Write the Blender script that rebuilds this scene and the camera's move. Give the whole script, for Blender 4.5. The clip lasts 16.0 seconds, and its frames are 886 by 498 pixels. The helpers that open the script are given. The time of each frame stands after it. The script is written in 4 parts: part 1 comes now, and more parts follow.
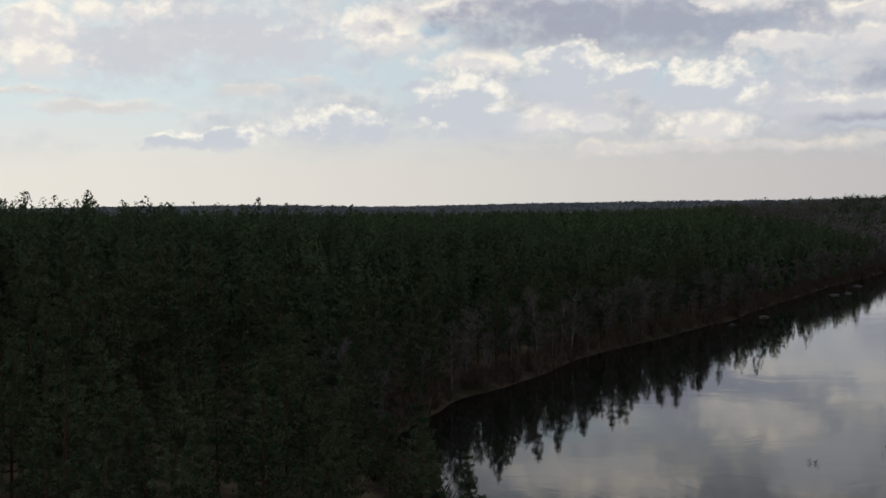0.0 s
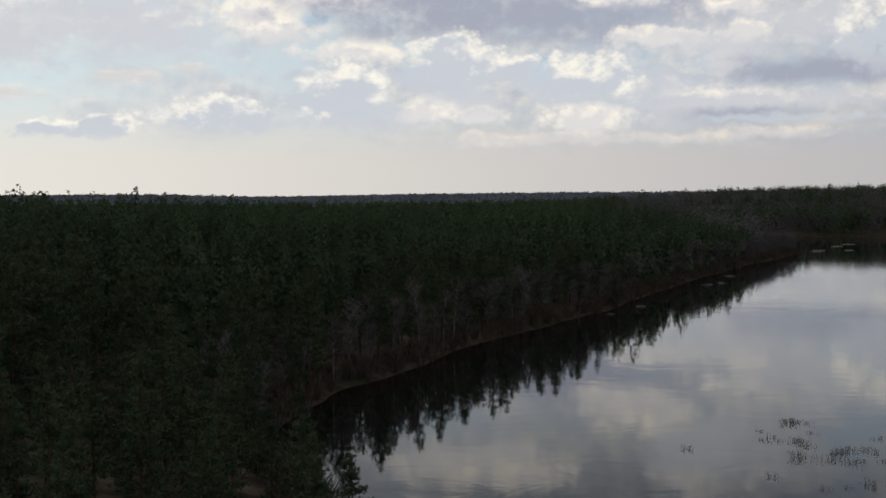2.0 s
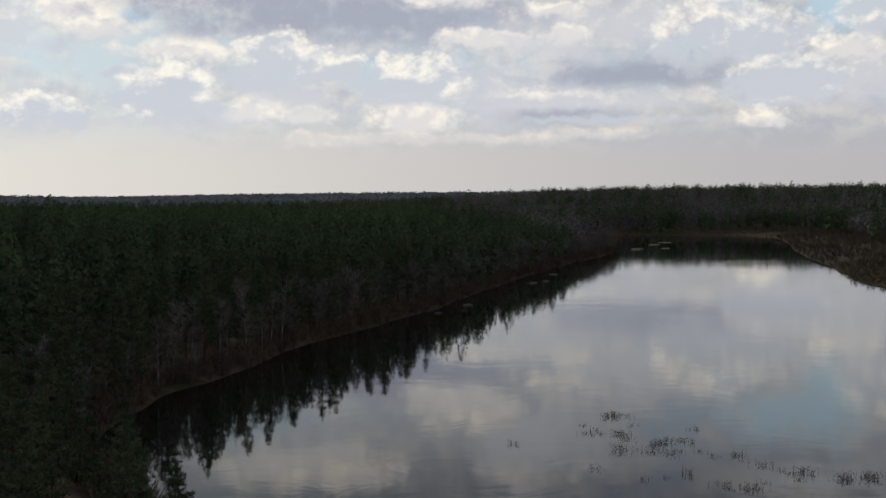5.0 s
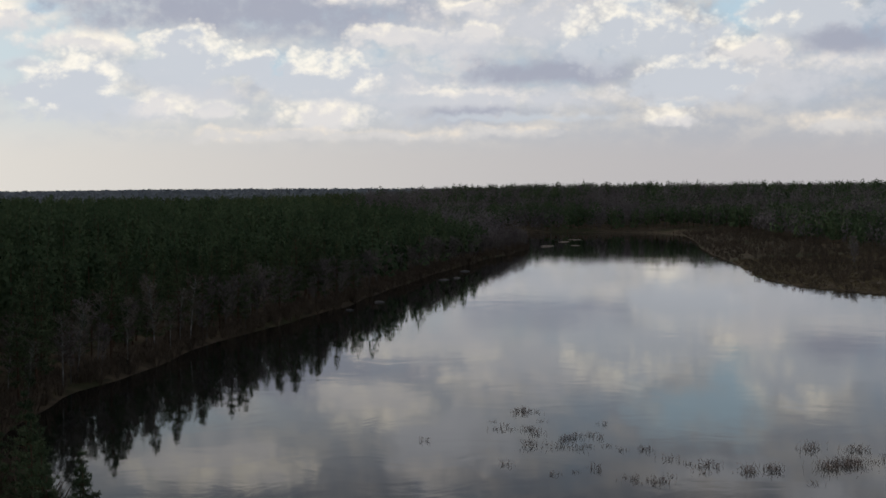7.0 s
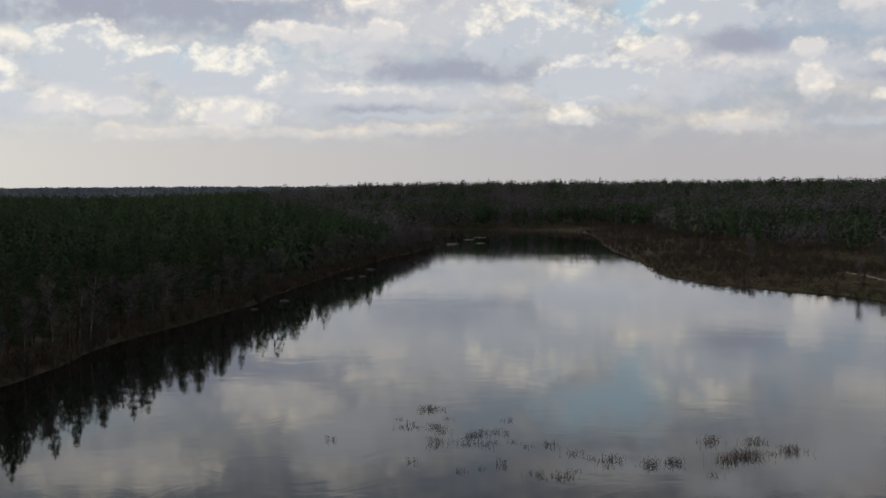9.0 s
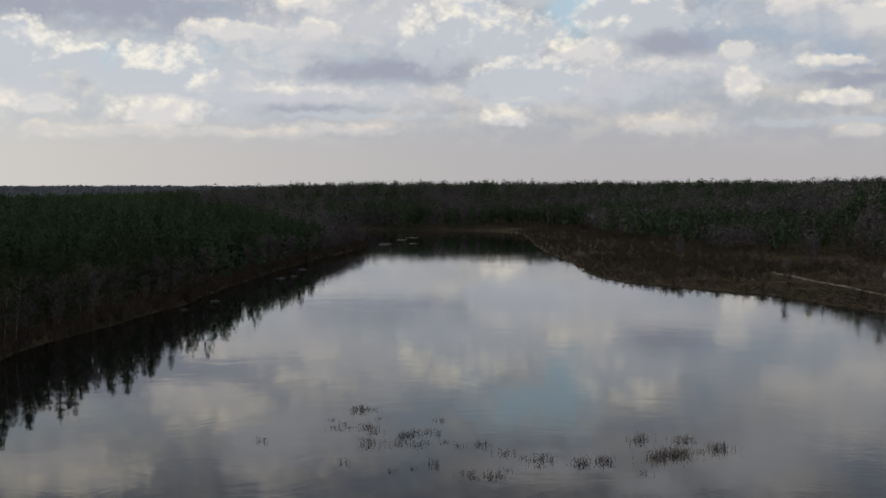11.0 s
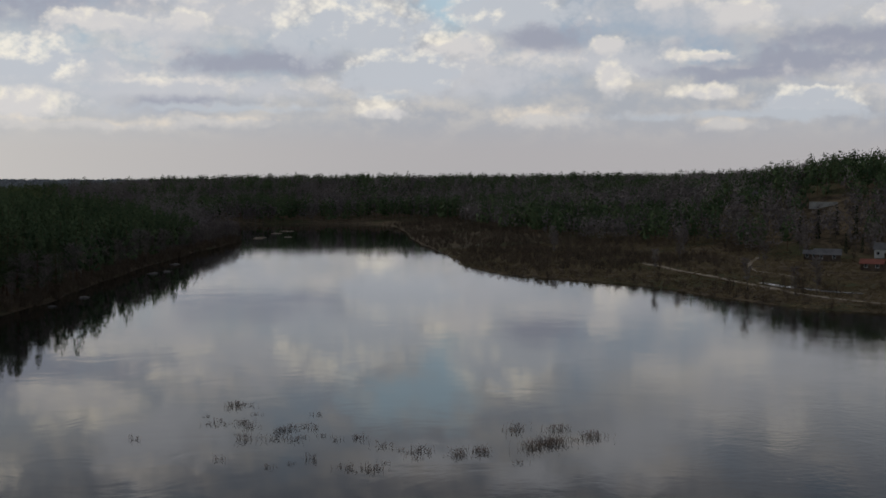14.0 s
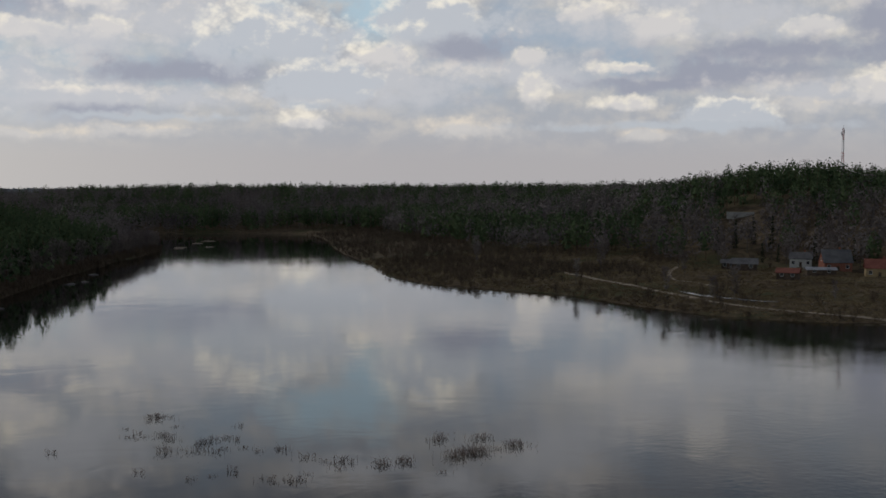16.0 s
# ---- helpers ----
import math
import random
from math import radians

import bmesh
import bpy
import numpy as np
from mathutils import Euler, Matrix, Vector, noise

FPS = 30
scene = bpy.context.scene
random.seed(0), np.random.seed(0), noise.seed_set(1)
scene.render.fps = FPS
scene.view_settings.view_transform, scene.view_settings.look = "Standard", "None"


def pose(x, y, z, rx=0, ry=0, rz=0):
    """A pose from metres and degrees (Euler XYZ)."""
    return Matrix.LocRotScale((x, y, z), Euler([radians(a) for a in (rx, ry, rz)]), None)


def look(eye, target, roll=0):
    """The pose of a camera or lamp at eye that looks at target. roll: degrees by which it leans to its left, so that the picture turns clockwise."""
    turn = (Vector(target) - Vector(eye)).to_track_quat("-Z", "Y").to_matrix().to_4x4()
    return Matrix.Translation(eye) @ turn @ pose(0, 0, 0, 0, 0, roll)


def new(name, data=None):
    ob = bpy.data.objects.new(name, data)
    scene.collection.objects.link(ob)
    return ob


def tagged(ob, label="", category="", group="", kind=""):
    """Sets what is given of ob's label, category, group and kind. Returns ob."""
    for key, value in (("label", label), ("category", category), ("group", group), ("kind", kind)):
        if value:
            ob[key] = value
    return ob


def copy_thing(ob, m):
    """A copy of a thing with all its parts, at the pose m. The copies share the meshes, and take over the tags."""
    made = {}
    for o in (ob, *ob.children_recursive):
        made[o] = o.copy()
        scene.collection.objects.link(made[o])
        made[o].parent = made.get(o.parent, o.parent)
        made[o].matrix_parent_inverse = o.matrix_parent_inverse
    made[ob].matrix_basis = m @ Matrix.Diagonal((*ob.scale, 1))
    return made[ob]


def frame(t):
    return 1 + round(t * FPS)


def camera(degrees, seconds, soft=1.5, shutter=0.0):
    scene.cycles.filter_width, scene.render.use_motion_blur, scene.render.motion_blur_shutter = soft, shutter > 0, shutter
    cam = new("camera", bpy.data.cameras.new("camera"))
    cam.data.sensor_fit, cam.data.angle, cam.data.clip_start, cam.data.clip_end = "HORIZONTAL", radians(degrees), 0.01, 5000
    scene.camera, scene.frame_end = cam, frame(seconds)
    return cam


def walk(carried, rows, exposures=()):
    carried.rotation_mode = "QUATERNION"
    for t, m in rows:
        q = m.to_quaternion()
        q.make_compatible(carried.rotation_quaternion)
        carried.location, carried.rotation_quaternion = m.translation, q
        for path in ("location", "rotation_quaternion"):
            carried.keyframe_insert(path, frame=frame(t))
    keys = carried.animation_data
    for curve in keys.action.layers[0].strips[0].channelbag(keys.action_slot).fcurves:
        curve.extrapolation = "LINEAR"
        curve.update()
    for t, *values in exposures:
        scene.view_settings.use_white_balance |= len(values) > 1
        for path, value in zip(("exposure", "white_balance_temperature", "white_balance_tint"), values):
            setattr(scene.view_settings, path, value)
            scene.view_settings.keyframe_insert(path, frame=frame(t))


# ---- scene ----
cam = camera(40.0, 16.0, soft=1.6)
EYE_HEIGHT = 30.0
# seconds, yaw to the left, pitch, picture's clockwise lean
TURNS = """0 -0.00 -2.01 -0.38
0.5 -0.88 -2.05 -0.28
1 -2.14 -2.21 -0.17
1.5 -3.73 -2.33 -0.10
2 -5.54 -2.48 -0.10
2.5 -7.06 -2.55 -0.00
3 -8.40 -2.54 0.31
3.5 -9.61 -2.51 0.27
4 -11.15 -2.49 0.20
6.5 -16.57 -2.59 -0.15
7 -17.79 -2.64 0.14
7.5 -19.11 -2.72 0.07
8 -20.23 -2.74 -0.07
8.5 -21.22 -2.76 -0.07
9 -22.24 -2.72 0.13
11.5 -26.26 -2.73 0.37
12 -27.21 -2.77 0.39
12.5 -28.21 -2.84 0.35
13 -29.21 -2.90 0.33
13.5 -30.22 -2.96 0.29
14 -31.26 -3.00 0.24
14.5 -32.21 -2.95 0.08
15 -33.24 -2.85 0.16
15.5 -34.08 -2.69 0.14
16 -34.88 -2.52 0.35"""


def turned(yaw, pitch, lean):
    return (Matrix.Translation((0, 0, EYE_HEIGHT)) @ Matrix.Rotation(radians(yaw), 4, "Z")
            @ Matrix.Rotation(radians(90 + pitch), 4, "X") @ Matrix.Rotation(radians(lean), 4, "Z"))


path_rows = [[float(v) for v in line.split()] for line in TURNS.splitlines()]
walk(cam, [(r[0], turned(r[1], r[2], r[3])) for r in path_rows],
     exposures=[(0.0, 0.0), (4.0, 0.05), (8.0, 0.03), (12.5, -0.12), (16.0, -0.17)])

# ---------------------------------------------------------------- sky and sun
SUN_AZIMUTH, SUN_HEIGHT = -22.0, 38.0        # degrees, clockwise from +y, and above the horizon

world = bpy.data.worlds.new("sky")
scene.world = world
world.use_nodes = True
WT = world.node_tree
WT.nodes.clear()


def node(tree, kind, ins=(), **props):
    n = tree.nodes.new(kind)
    for k, v in props.items():
        if k == "operation":
            n.operation = v
        elif k == "blend":
            n.blend_type = v
        elif k == "data":
            n.data_type = v
        elif k == "feature":
            n.feature = v
        elif k == "interp":
            n.interpolation_type = v
        elif k == "clamped":
            n.use_clamp = v
    for key, v in dict(ins).items():
        if isinstance(v, bpy.types.NodeSocket):
            tree.links.new(v, n.inputs[key])
        else:
            n.inputs[key].default_value = v
    return n


def maths(tree, op, a, b=0.0, c=0.0):
    return node(tree, "ShaderNodeMath", {0: a, 1: b, 2: c}, operation=op).outputs[0]


def vmath(tree, op, a, b=(0, 0, 0)):
    n = node(tree, "ShaderNodeVectorMath", {0: a, 1: b}, operation=op)
    return n.outputs["Value"] if op in ("LENGTH", "DOT_PRODUCT") else n.outputs[0]


def mixc(tree, fac, a, b, blend="MIX"):
    n = node(tree, "ShaderNodeMix", {}, data="RGBA", blend=blend)
    for i, v in ((0, fac), (6, a), (7, b)):
        if isinstance(v, bpy.types.NodeSocket):
            tree.links.new(v, n.inputs[i])
        else:
            n.inputs[i].default_value = v if i == 0 or len(v) == 4 else (*v, 1)
    return n.outputs[2]


def ramp(tree, v, a, b, c=0.0, d=1.0):
    return node(tree, "ShaderNodeMapRange", {"Value": v, "From Min": a, "From Max": b, "To Min": c, "To Max": d},
                interp="SMOOTHSTEP").outputs[0]


def fbm(tree, vec, scale, detail=5.0, rough=0.55, distort=0.0):
    return node(tree, "ShaderNodeTexNoise", {"Vector": vec, "Scale": scale, "Detail": detail, "Roughness": rough,
                                             "Distortion": distort}).outputs[0]


def combine(tree, x, y, z=0.0):
    return node(tree, "ShaderNodeCombineXYZ", {0: x, 1: y, 2: z}).outputs[0]


# one cloud, laid over what is behind it
CG = bpy.data.node_groups.new("cloud", "ShaderNodeTree")
for nm, ty in (("Behind", "NodeSocketColor"), ("Where", "NodeSocketVector"), ("Centre", "NodeSocketVector"),
               ("Size", "NodeSocketVector"), ("Ragged", "NodeSocketFloat"), ("Relief", "NodeSocketFloat"),
               ("Crown", "NodeSocketColor"), ("Base", "NodeSocketColor"), ("Rag", "NodeSocketFloat"), ("Core", "NodeSocketFloat"),
               ("Bias", "NodeSocketFloat")):
    CG.interface.new_socket(nm, in_out="INPUT", socket_type=ty)
CG.interface.new_socket("Colour", in_out="OUTPUT", socket_type="NodeSocketColor")
CG.interface.new_socket("Place", in_out="OUTPUT", socket_type="NodeSocketVector")
gi, go = CG.nodes.new("NodeGroupInput"), CG.nodes.new("NodeGroupOutput")
I = gi.outputs
p = vmath(CG, "MULTIPLY", vmath(CG, "SUBTRACT", I["Where"], I["Centre"]), I["Size"])
height = node(CG, "ShaderNodeSeparateXYZ", {0: p}).outputs[1]
r = maths(CG, "MULTIPLY_ADD", I["Ragged"], I["Rag"], vmath(CG, "LENGTH", p))
mask = node(CG, "ShaderNodeMapRange", {"Value": r, "From Min": 1.0, "From Max": I["Core"]}, interp="SMOOTHSTEP").outputs[0]
mask = maths(CG, "MULTIPLY", mask, ramp(CG, height, -1.15, -0.25, 0.0, 0.94))        # bases dissolve in the haze
lit = maths(CG, "MULTIPLY_ADD", height, 0.62, maths(CG, "MULTIPLY_ADD", r, 0.85, I["Bias"]))
lit = ramp(CG, maths(CG, "ADD", lit, I["Relief"]), 0.45, 1.2)
shade = mixc(CG, mask, I["Behind"], mixc(CG, lit, I["Base"], I["Crown"]))
CG.links.new(shade, go.inputs[0])
# handing the place on keeps the clouds in order, one after the other
CG.links.new(node(CG, "ShaderNodeVectorMath", {0: shade, 1: (1e-7, 1e-7, 1e-7), 2: I["Where"]}, operation="MULTIPLY_ADD").outputs[0], go.inputs[1])

ray = node(WT, "ShaderNodeTexCoord").outputs["Generated"]
rx, ry, rz = node(WT, "ShaderNodeSeparateXYZ", {0: ray}).outputs
azim = maths(WT, "MULTIPLY", maths(WT, "ARCTAN2", rx, ry), 57.2958)
elev = maths(WT, "MULTIPLY", maths(WT, "ARCSINE", rz), 57.2958)
where = combine(WT, azim, elev)
squat = combine(WT, maths(WT, "MULTIPLY", azim, 0.78), elev)
shift = node(WT, "ShaderNodeTexNoise", {"Vector": squat, "Scale": 0.9, "Detail": 4.0}).outputs[1]
bent = vmath(WT, "ADD", where, vmath(WT, "MULTIPLY", vmath(WT, "SUBTRACT", shift, (0.5, 0.5, 0.5)), (1.6, 0.9, 0)))
lumps = combine(WT, maths(WT, "MULTIPLY", azim, 0.8), elev)
puff = maths(WT, "ADD", *(maths(WT, "MULTIPLY", node(WT, "ShaderNodeTexVoronoi", {"Vector": vmath(WT, "ADD", lumps, vmath(WT, "MULTIPLY", shift, (0.5, 0.4, 0))), "Scale": sc}).outputs[0], wt)
                          for sc, wt in ((1.1, 0.5), (2.6, 0.35))))
curl = node(WT, "ShaderNodeTexVoronoi", {"Vector": vmath(WT, "ADD", lumps, vmath(WT, "MULTIPLY", shift, (0.25, 0.2, 0))), "Scale": 6.0}).outputs[0]
puff = maths(WT, "MULTIPLY_ADD", curl, 0.2, puff)
wisp = fbm(WT, squat, 0.5, 6.0, 0.55)
# light from above and behind: thinner cloud upwards reads as a lit edge
relief = maths(WT, "SUBTRACT", wisp, fbm(WT, vmath(WT, "ADD", squat, (-0.16, 0.42, 0.0)), 0.5, 6.0, 0.55))

ragged = maths(WT, "MULTIPLY_ADD", puff, 1.1, maths(WT, "MULTIPLY_ADD", wisp, 2.2, -1.62))
modelled = maths(WT, "MULTIPLY_ADD", relief, 3.4, maths(WT, "MULTIPLY_ADD", puff, -0.7, 0.32))

sky = WT.nodes.new("ShaderNodeTexSky")
sky.sky_type = "NISHITA"
sky.sun_disc = False
sky.sun_elevation, sky.sun_rotation = radians(SUN_HEIGHT), radians(SUN_AZIMUTH)
sky.dust_density = 2.0
SKY_STRENGTH = 0.1
K = 1.0 / SKY_STRENGTH


def lin(r8, g8, b8):
    """Radiance, before the world's strength, that shows as this 8-bit colour."""
    return tuple(K * (v / 255) ** 2.2 for v in (r8, g8, b8))


far_side = ramp(WT, azim, -24.0, 36.0)                       # the light fades away from the sun
haze = mixc(WT, far_side, lin(232, 227, 217), lin(182, 179, 181))
blue = mixc(WT, far_side, lin(212, 226, 229), lin(166, 180, 196))
high = mixc(WT, 0.75, sky.outputs[0], lin(70, 80, 96))
tone = mixc(WT, ramp(WT, elev, 1.0, 6.0), haze, blue)
tone = mixc(WT, ramp(WT, elev, 8.0, 17.0), tone, high)
# broken layers of cloud, thicker away from the sun
for scale_x, scale_y, seed, low, pale, dark, most in ((0.11, 0.26, 2.0, 0.45, lin(228, 223, 218), lin(198, 201, 208), 0.65),
                                                      (0.22, 0.46, 9.0, 0.51, lin(240, 234, 226), lin(192, 196, 206), 0.5)):
    band = fbm(WT, combine(WT, maths(WT, "MULTIPLY", azim, scale_x), maths(WT, "MULTIPLY", elev, scale_y), seed), 1.0, 5.0, 0.5, 0.3)
    cover = ramp(WT, maths(WT, "ADD", band, maths(WT, "MULTIPLY", far_side, 0.10)), low, low + 0.16)
    cover = maths(WT, "MULTIPLY", cover, ramp(WT, elev, 1.2, 4.5))
    light = ramp(WT, maths(WT, "ADD", maths(WT, "MULTIPLY", relief, 2.6), maths(WT, "SUBTRACT", 0.95, maths(WT, "MULTIPLY", band, 0.95))), 0.15, 0.85)
    greys = mixc(WT, light, dark, pale)
    greys = mixc(WT, maths(WT, "MULTIPLY", far_side, 0.22), greys, (0, 0, 0))
    over = mixc(WT, light, lin(70, 74, 86), lin(140, 137, 140))
    tone = mixc(WT, maths(WT, "MULTIPLY", cover, most), tone, mixc(WT, ramp(WT, elev, 9.0, 19.0), greys, over))
CLOUD_KINDS = {  # crown, base, rag, soft, bias
    "sheet": (lin(190, 190, 198), lin(164, 168, 183), 0.55, 0.8, 0.0),
    "puffy": (lin(206, 210, 216), lin(196, 202, 210), 0.55, 0.8, 0.0),
    "veil": (lin(236, 230, 225), lin(204, 206, 212), 0.6, 0.9, 0.12),
    "cumulus": (lin(255, 249, 236), lin(200, 205, 213), 0.62, 0.4, 0.10),
    "bright": (lin(255, 247, 232), lin(224, 221, 220), 0.75, 0.65, 0.3),
    "streak": (lin(243, 231, 215), lin(216, 213, 211), 0.6, 0.95, 0.3),
    "gap": (lin(194, 214, 225), lin(182, 206, 221), 0.55, 0.85, 0.0),
}


def add_cloud(kind, az, el, half_width, half_height):
    global tone, bent
    crown, base, rag, soft, bias = CLOUD_KINDS[kind]
    dim = 1.0 - 0.05 * min(1.0, max(0.0, (az + 5) / 55))      # less light away from the sun
    g = WT.nodes.new("ShaderNodeGroup")
    g.node_tree = CG
    for key, v in (("Behind", tone), ("Where", bent), ("Ragged", ragged), ("Relief", modelled)):
        WT.links.new(v, g.inputs[key])
    for key, v in (("Centre", (az, el, 0)), ("Size", (0.60 / half_width, 0.58 / half_height, 0)), ("Crown", (*(dim * c for c in crown), 1)),
                   ("Base", (*(dim * c for c in base), 1)), ("Rag", rag), ("Core", 1.0 - soft), ("Bias", bias)):
        g.inputs[key].default_value = v
    tone, bent = g.outputs[0], g.outputs[1]


add_cloud("veil", -10.0, 7.58, 7.18, 1.65)
add_cloud("veil", -17.0, 7.16, 3.72, 1.46)
add_cloud("bright", -18.0, 7.99, 1.54, 1.28)
add_cloud("bright", -18.4, 6.45, 1.60, 0.69)
add_cloud("bright", -15.9, 8.86, 1.46, 0.43)
add_cloud("bright", -14.0, 8.87, 1.33, 0.32)
add_cloud("bright", -2.2, 7.82, 2.39, 0.69)
add_cloud("bright", 0.2, 9.10, 2.13, 0.48)
add_cloud("bright", 2.2, 6.66, 2.66, 0.43)
add_cloud("bright", -3.7, 8.59, 1.20, 0.48)
add_cloud("gap", -0.3, 8.15, 1.06, 0.37)
add_cloud("gap", 10.0, 5.53, 0.80, 0.80)
add_cloud("sheet", 9.7, 8.30, 9.04, 1.22)
add_cloud("sheet", 5.2, 9.13, 4.26, 0.59)
add_cloud("veil", 18.4, 7.13, 3.46, 0.96)
add_cloud("bright", 13.2, 9.20, 1.12, 0.16)
add_cloud("veil", 15.8, 4.74, 5.59, 1.54)
add_cloud("bright", 15.9, 7.27, 1.86, 0.35)
add_cloud("bright", 12.3, 3.63, 1.99, 0.69)
add_cloud("bright", 18.1, 4.54, 1.20, 0.48)
add_cloud("puffy", 14.5, 4.45, 3.99, 0.27)
add_cloud("sheet", 19.0, 3.72, 2.13, 0.43)
add_cloud("cumulus", 12.0, 5.28, 1.99, 0.85)
add_cloud("veil", 4.4, 3.75, 2.39, 0.64)
add_cloud("bright", 4.4, 4.02, 1.65, 0.53)
add_cloud("bright", 7.0, 3.72, 1.20, 0.40)
add_cloud("veil", 7.1, 4.50, 1.86, 0.64)
add_cloud("cumulus", 1.0, 4.58, 2.07, 1.17)
add_cloud("cumulus", 5.8, 5.88, 2.34, 1.06)
add_cloud("cumulus", 9.0, 5.87, 0.85, 0.64)
add_cloud("cumulus", -5.2, 3.74, 2.26, 0.64)
add_cloud("cumulus", -12.5, 3.07, 1.28, 0.35)
add_cloud("cumulus", -9.8, 3.13, 0.96, 0.40)
add_cloud("streak", -9.0, 5.39, 1.38, 0.24)
add_cloud("streak", -15.7, 4.57, 2.79, 0.29)
add_cloud("streak", -18.5, 5.19, 1.65, 0.19)
add_cloud("streak", -6.3, 5.92, 1.12, 0.19)
add_cloud("puffy", -1.4, 5.67, 0.80, 0.27)
add_cloud("streak", 8.4, 2.66, 3.19, 0.29)
add_cloud("streak", 15.0, 2.70, 3.99, 0.29)
add_cloud("veil", 22.5, 7.77, 4.52, 1.65)
add_cloud("bright", 18.7, 8.66, 1.20, 0.35)
add_cloud("bright", 19.4, 7.37, 1.06, 0.40)
add_cloud("veil", 20.2, 4.35, 6.38, 0.48)
add_cloud("sheet", 22.8, 5.63, 4.39, 0.56)
add_cloud("puffy", 21.2, 3.48, 4.52, 0.19)
add_cloud("streak", 21.5, 2.88, 2.39, 0.29)
add_cloud("veil", 32.5, 5.25, 4.52, 1.38)
add_cloud("gap", 31.5, 8.40, 1.65, 1.38)
add_cloud("cumulus", 27.3, 7.23, 2.98, 1.17)
add_cloud("cumulus", 29.2, 5.25, 1.92, 0.90)
add_cloud("bright", 32.0, 6.59, 1.76, 0.48)
add_cloud("puffy", 28.6, 4.12, 1.20, 0.16)
add_cloud("bright", 28.4, 3.53, 1.12, 0.37)
add_cloud("streak", 35.4, 3.05, 1.46, 0.45)
add_cloud("veil", 46.4, 8.19, 8.78, 1.28)
add_cloud("veil", 38.7, 5.71, 3.99, 0.85)
add_cloud("cumulus", 34.7, 8.08, 2.18, 1.22)
add_cloud("sheet", 36.2, 6.79, 2.18, 0.64)
add_cloud("bright", 38.9, 6.56, 0.74, 0.37)
add_cloud("bright", 44.8, 7.87, 1.33, 0.59)
add_cloud("bright", 51.9, 7.58, 1.20, 0.43)
add_cloud("bright", 41.7, 8.57, 1.86, 0.48)
add_cloud("sheet", 49.7, 6.55, 4.92, 0.59)
add_cloud("sheet", 47.5, 5.58, 4.26, 0.66)
add_cloud("sheet", 45.1, 5.10, 2.93, 0.35)
add_cloud("sheet", 54.4, 7.44, 1.20, 1.65)
add_cloud("veil", 51.7, 4.68, 3.99, 0.69)
add_cloud("bright", 39.0, 4.92, 0.69, 0.64)
add_cloud("bright", 43.3, 4.37, 1.65, 0.27)
add_cloud("bright", 43.3, 5.92, 1.38, 0.27)
add_cloud("cumulus", 48.3, 3.79, 1.99, 0.53)
add_cloud("bright", 54.4, 4.95, 1.12, 0.69)
add_cloud("streak", 36.1, 3.19, 1.99, 0.48)
add_cloud("streak", 44.2, 2.83, 1.46, 0.35)
add_cloud("streak", 51.5, 4.16, 1.65, 0.29)
add_cloud("puffy", 45.7, 3.29, 5.85, 0.21)
add_cloud("bright", 14.2, 9.75, 1.73, 0.93)
add_cloud("bright", 7.4, 12.44, 3.19, 1.06)
add_cloud("veil", 18.2, 11.84, 2.39, 1.60)
add_cloud("bright", 14.3, 10.09, 1.86, 1.06)
add_cloud("bright", 15.7, 9.84, 1.60, 0.66)
add_cloud("veil", 17.4, 11.79, 2.39, 1.60)
add_cloud("veil", 40.7, 12.14, 2.93, 1.60)
add_cloud("bright", 47.0, 10.76, 0.80, 0.48)
add_cloud("veil", 35.4, 13.52, 1.60, 0.80)
add_cloud("veil", 30.5, 12.74, 2.66, 0.80)
add_cloud("veil", 44.6, 9.70, 2.39, 1.06)
add_cloud("gap", 29.7, 9.87, 2.79, 1.20)
tone = mixc(WT, maths(WT, "MULTIPLY", ramp(WT, elev, 3.2, 0.2), 0.9), tone, haze)        # thick air over the horizon
back = node(WT, "ShaderNodeBackground", {"Color": tone, "Strength": SKY_STRENGTH})
WT.links.new(back.outputs[0], node(WT, "ShaderNodeOutputWorld").inputs[0])

sun = new("sun", bpy.data.lights.new("sun", "SUN"))
sun.data.energy, sun.data.angle, sun.data.color = 0.6, radians(14), (1.0, 0.95, 0.88)
sa, se = radians(SUN_AZIMUTH), radians(SUN_HEIGHT)
sun.matrix_world = look((math.sin(sa) * math.cos(se) * 100, math.cos(sa) * math.cos(se) * 100, math.sin(se) * 100), (0, 0, 0))

# ---------------------------------------------------------------- materials


def material(name, rough=0.8, spec=0.3, metal=0.0):
    m = bpy.data.materials.new(name)
    m.use_nodes = True
    b = m.node_tree.nodes["Principled BSDF"]
    b.inputs["Roughness"].default_value, b.inputs["Metallic"].default_value = rough, metal
    b.inputs["Specular IOR Level"].default_value = spec
    return m, m.node_tree, b


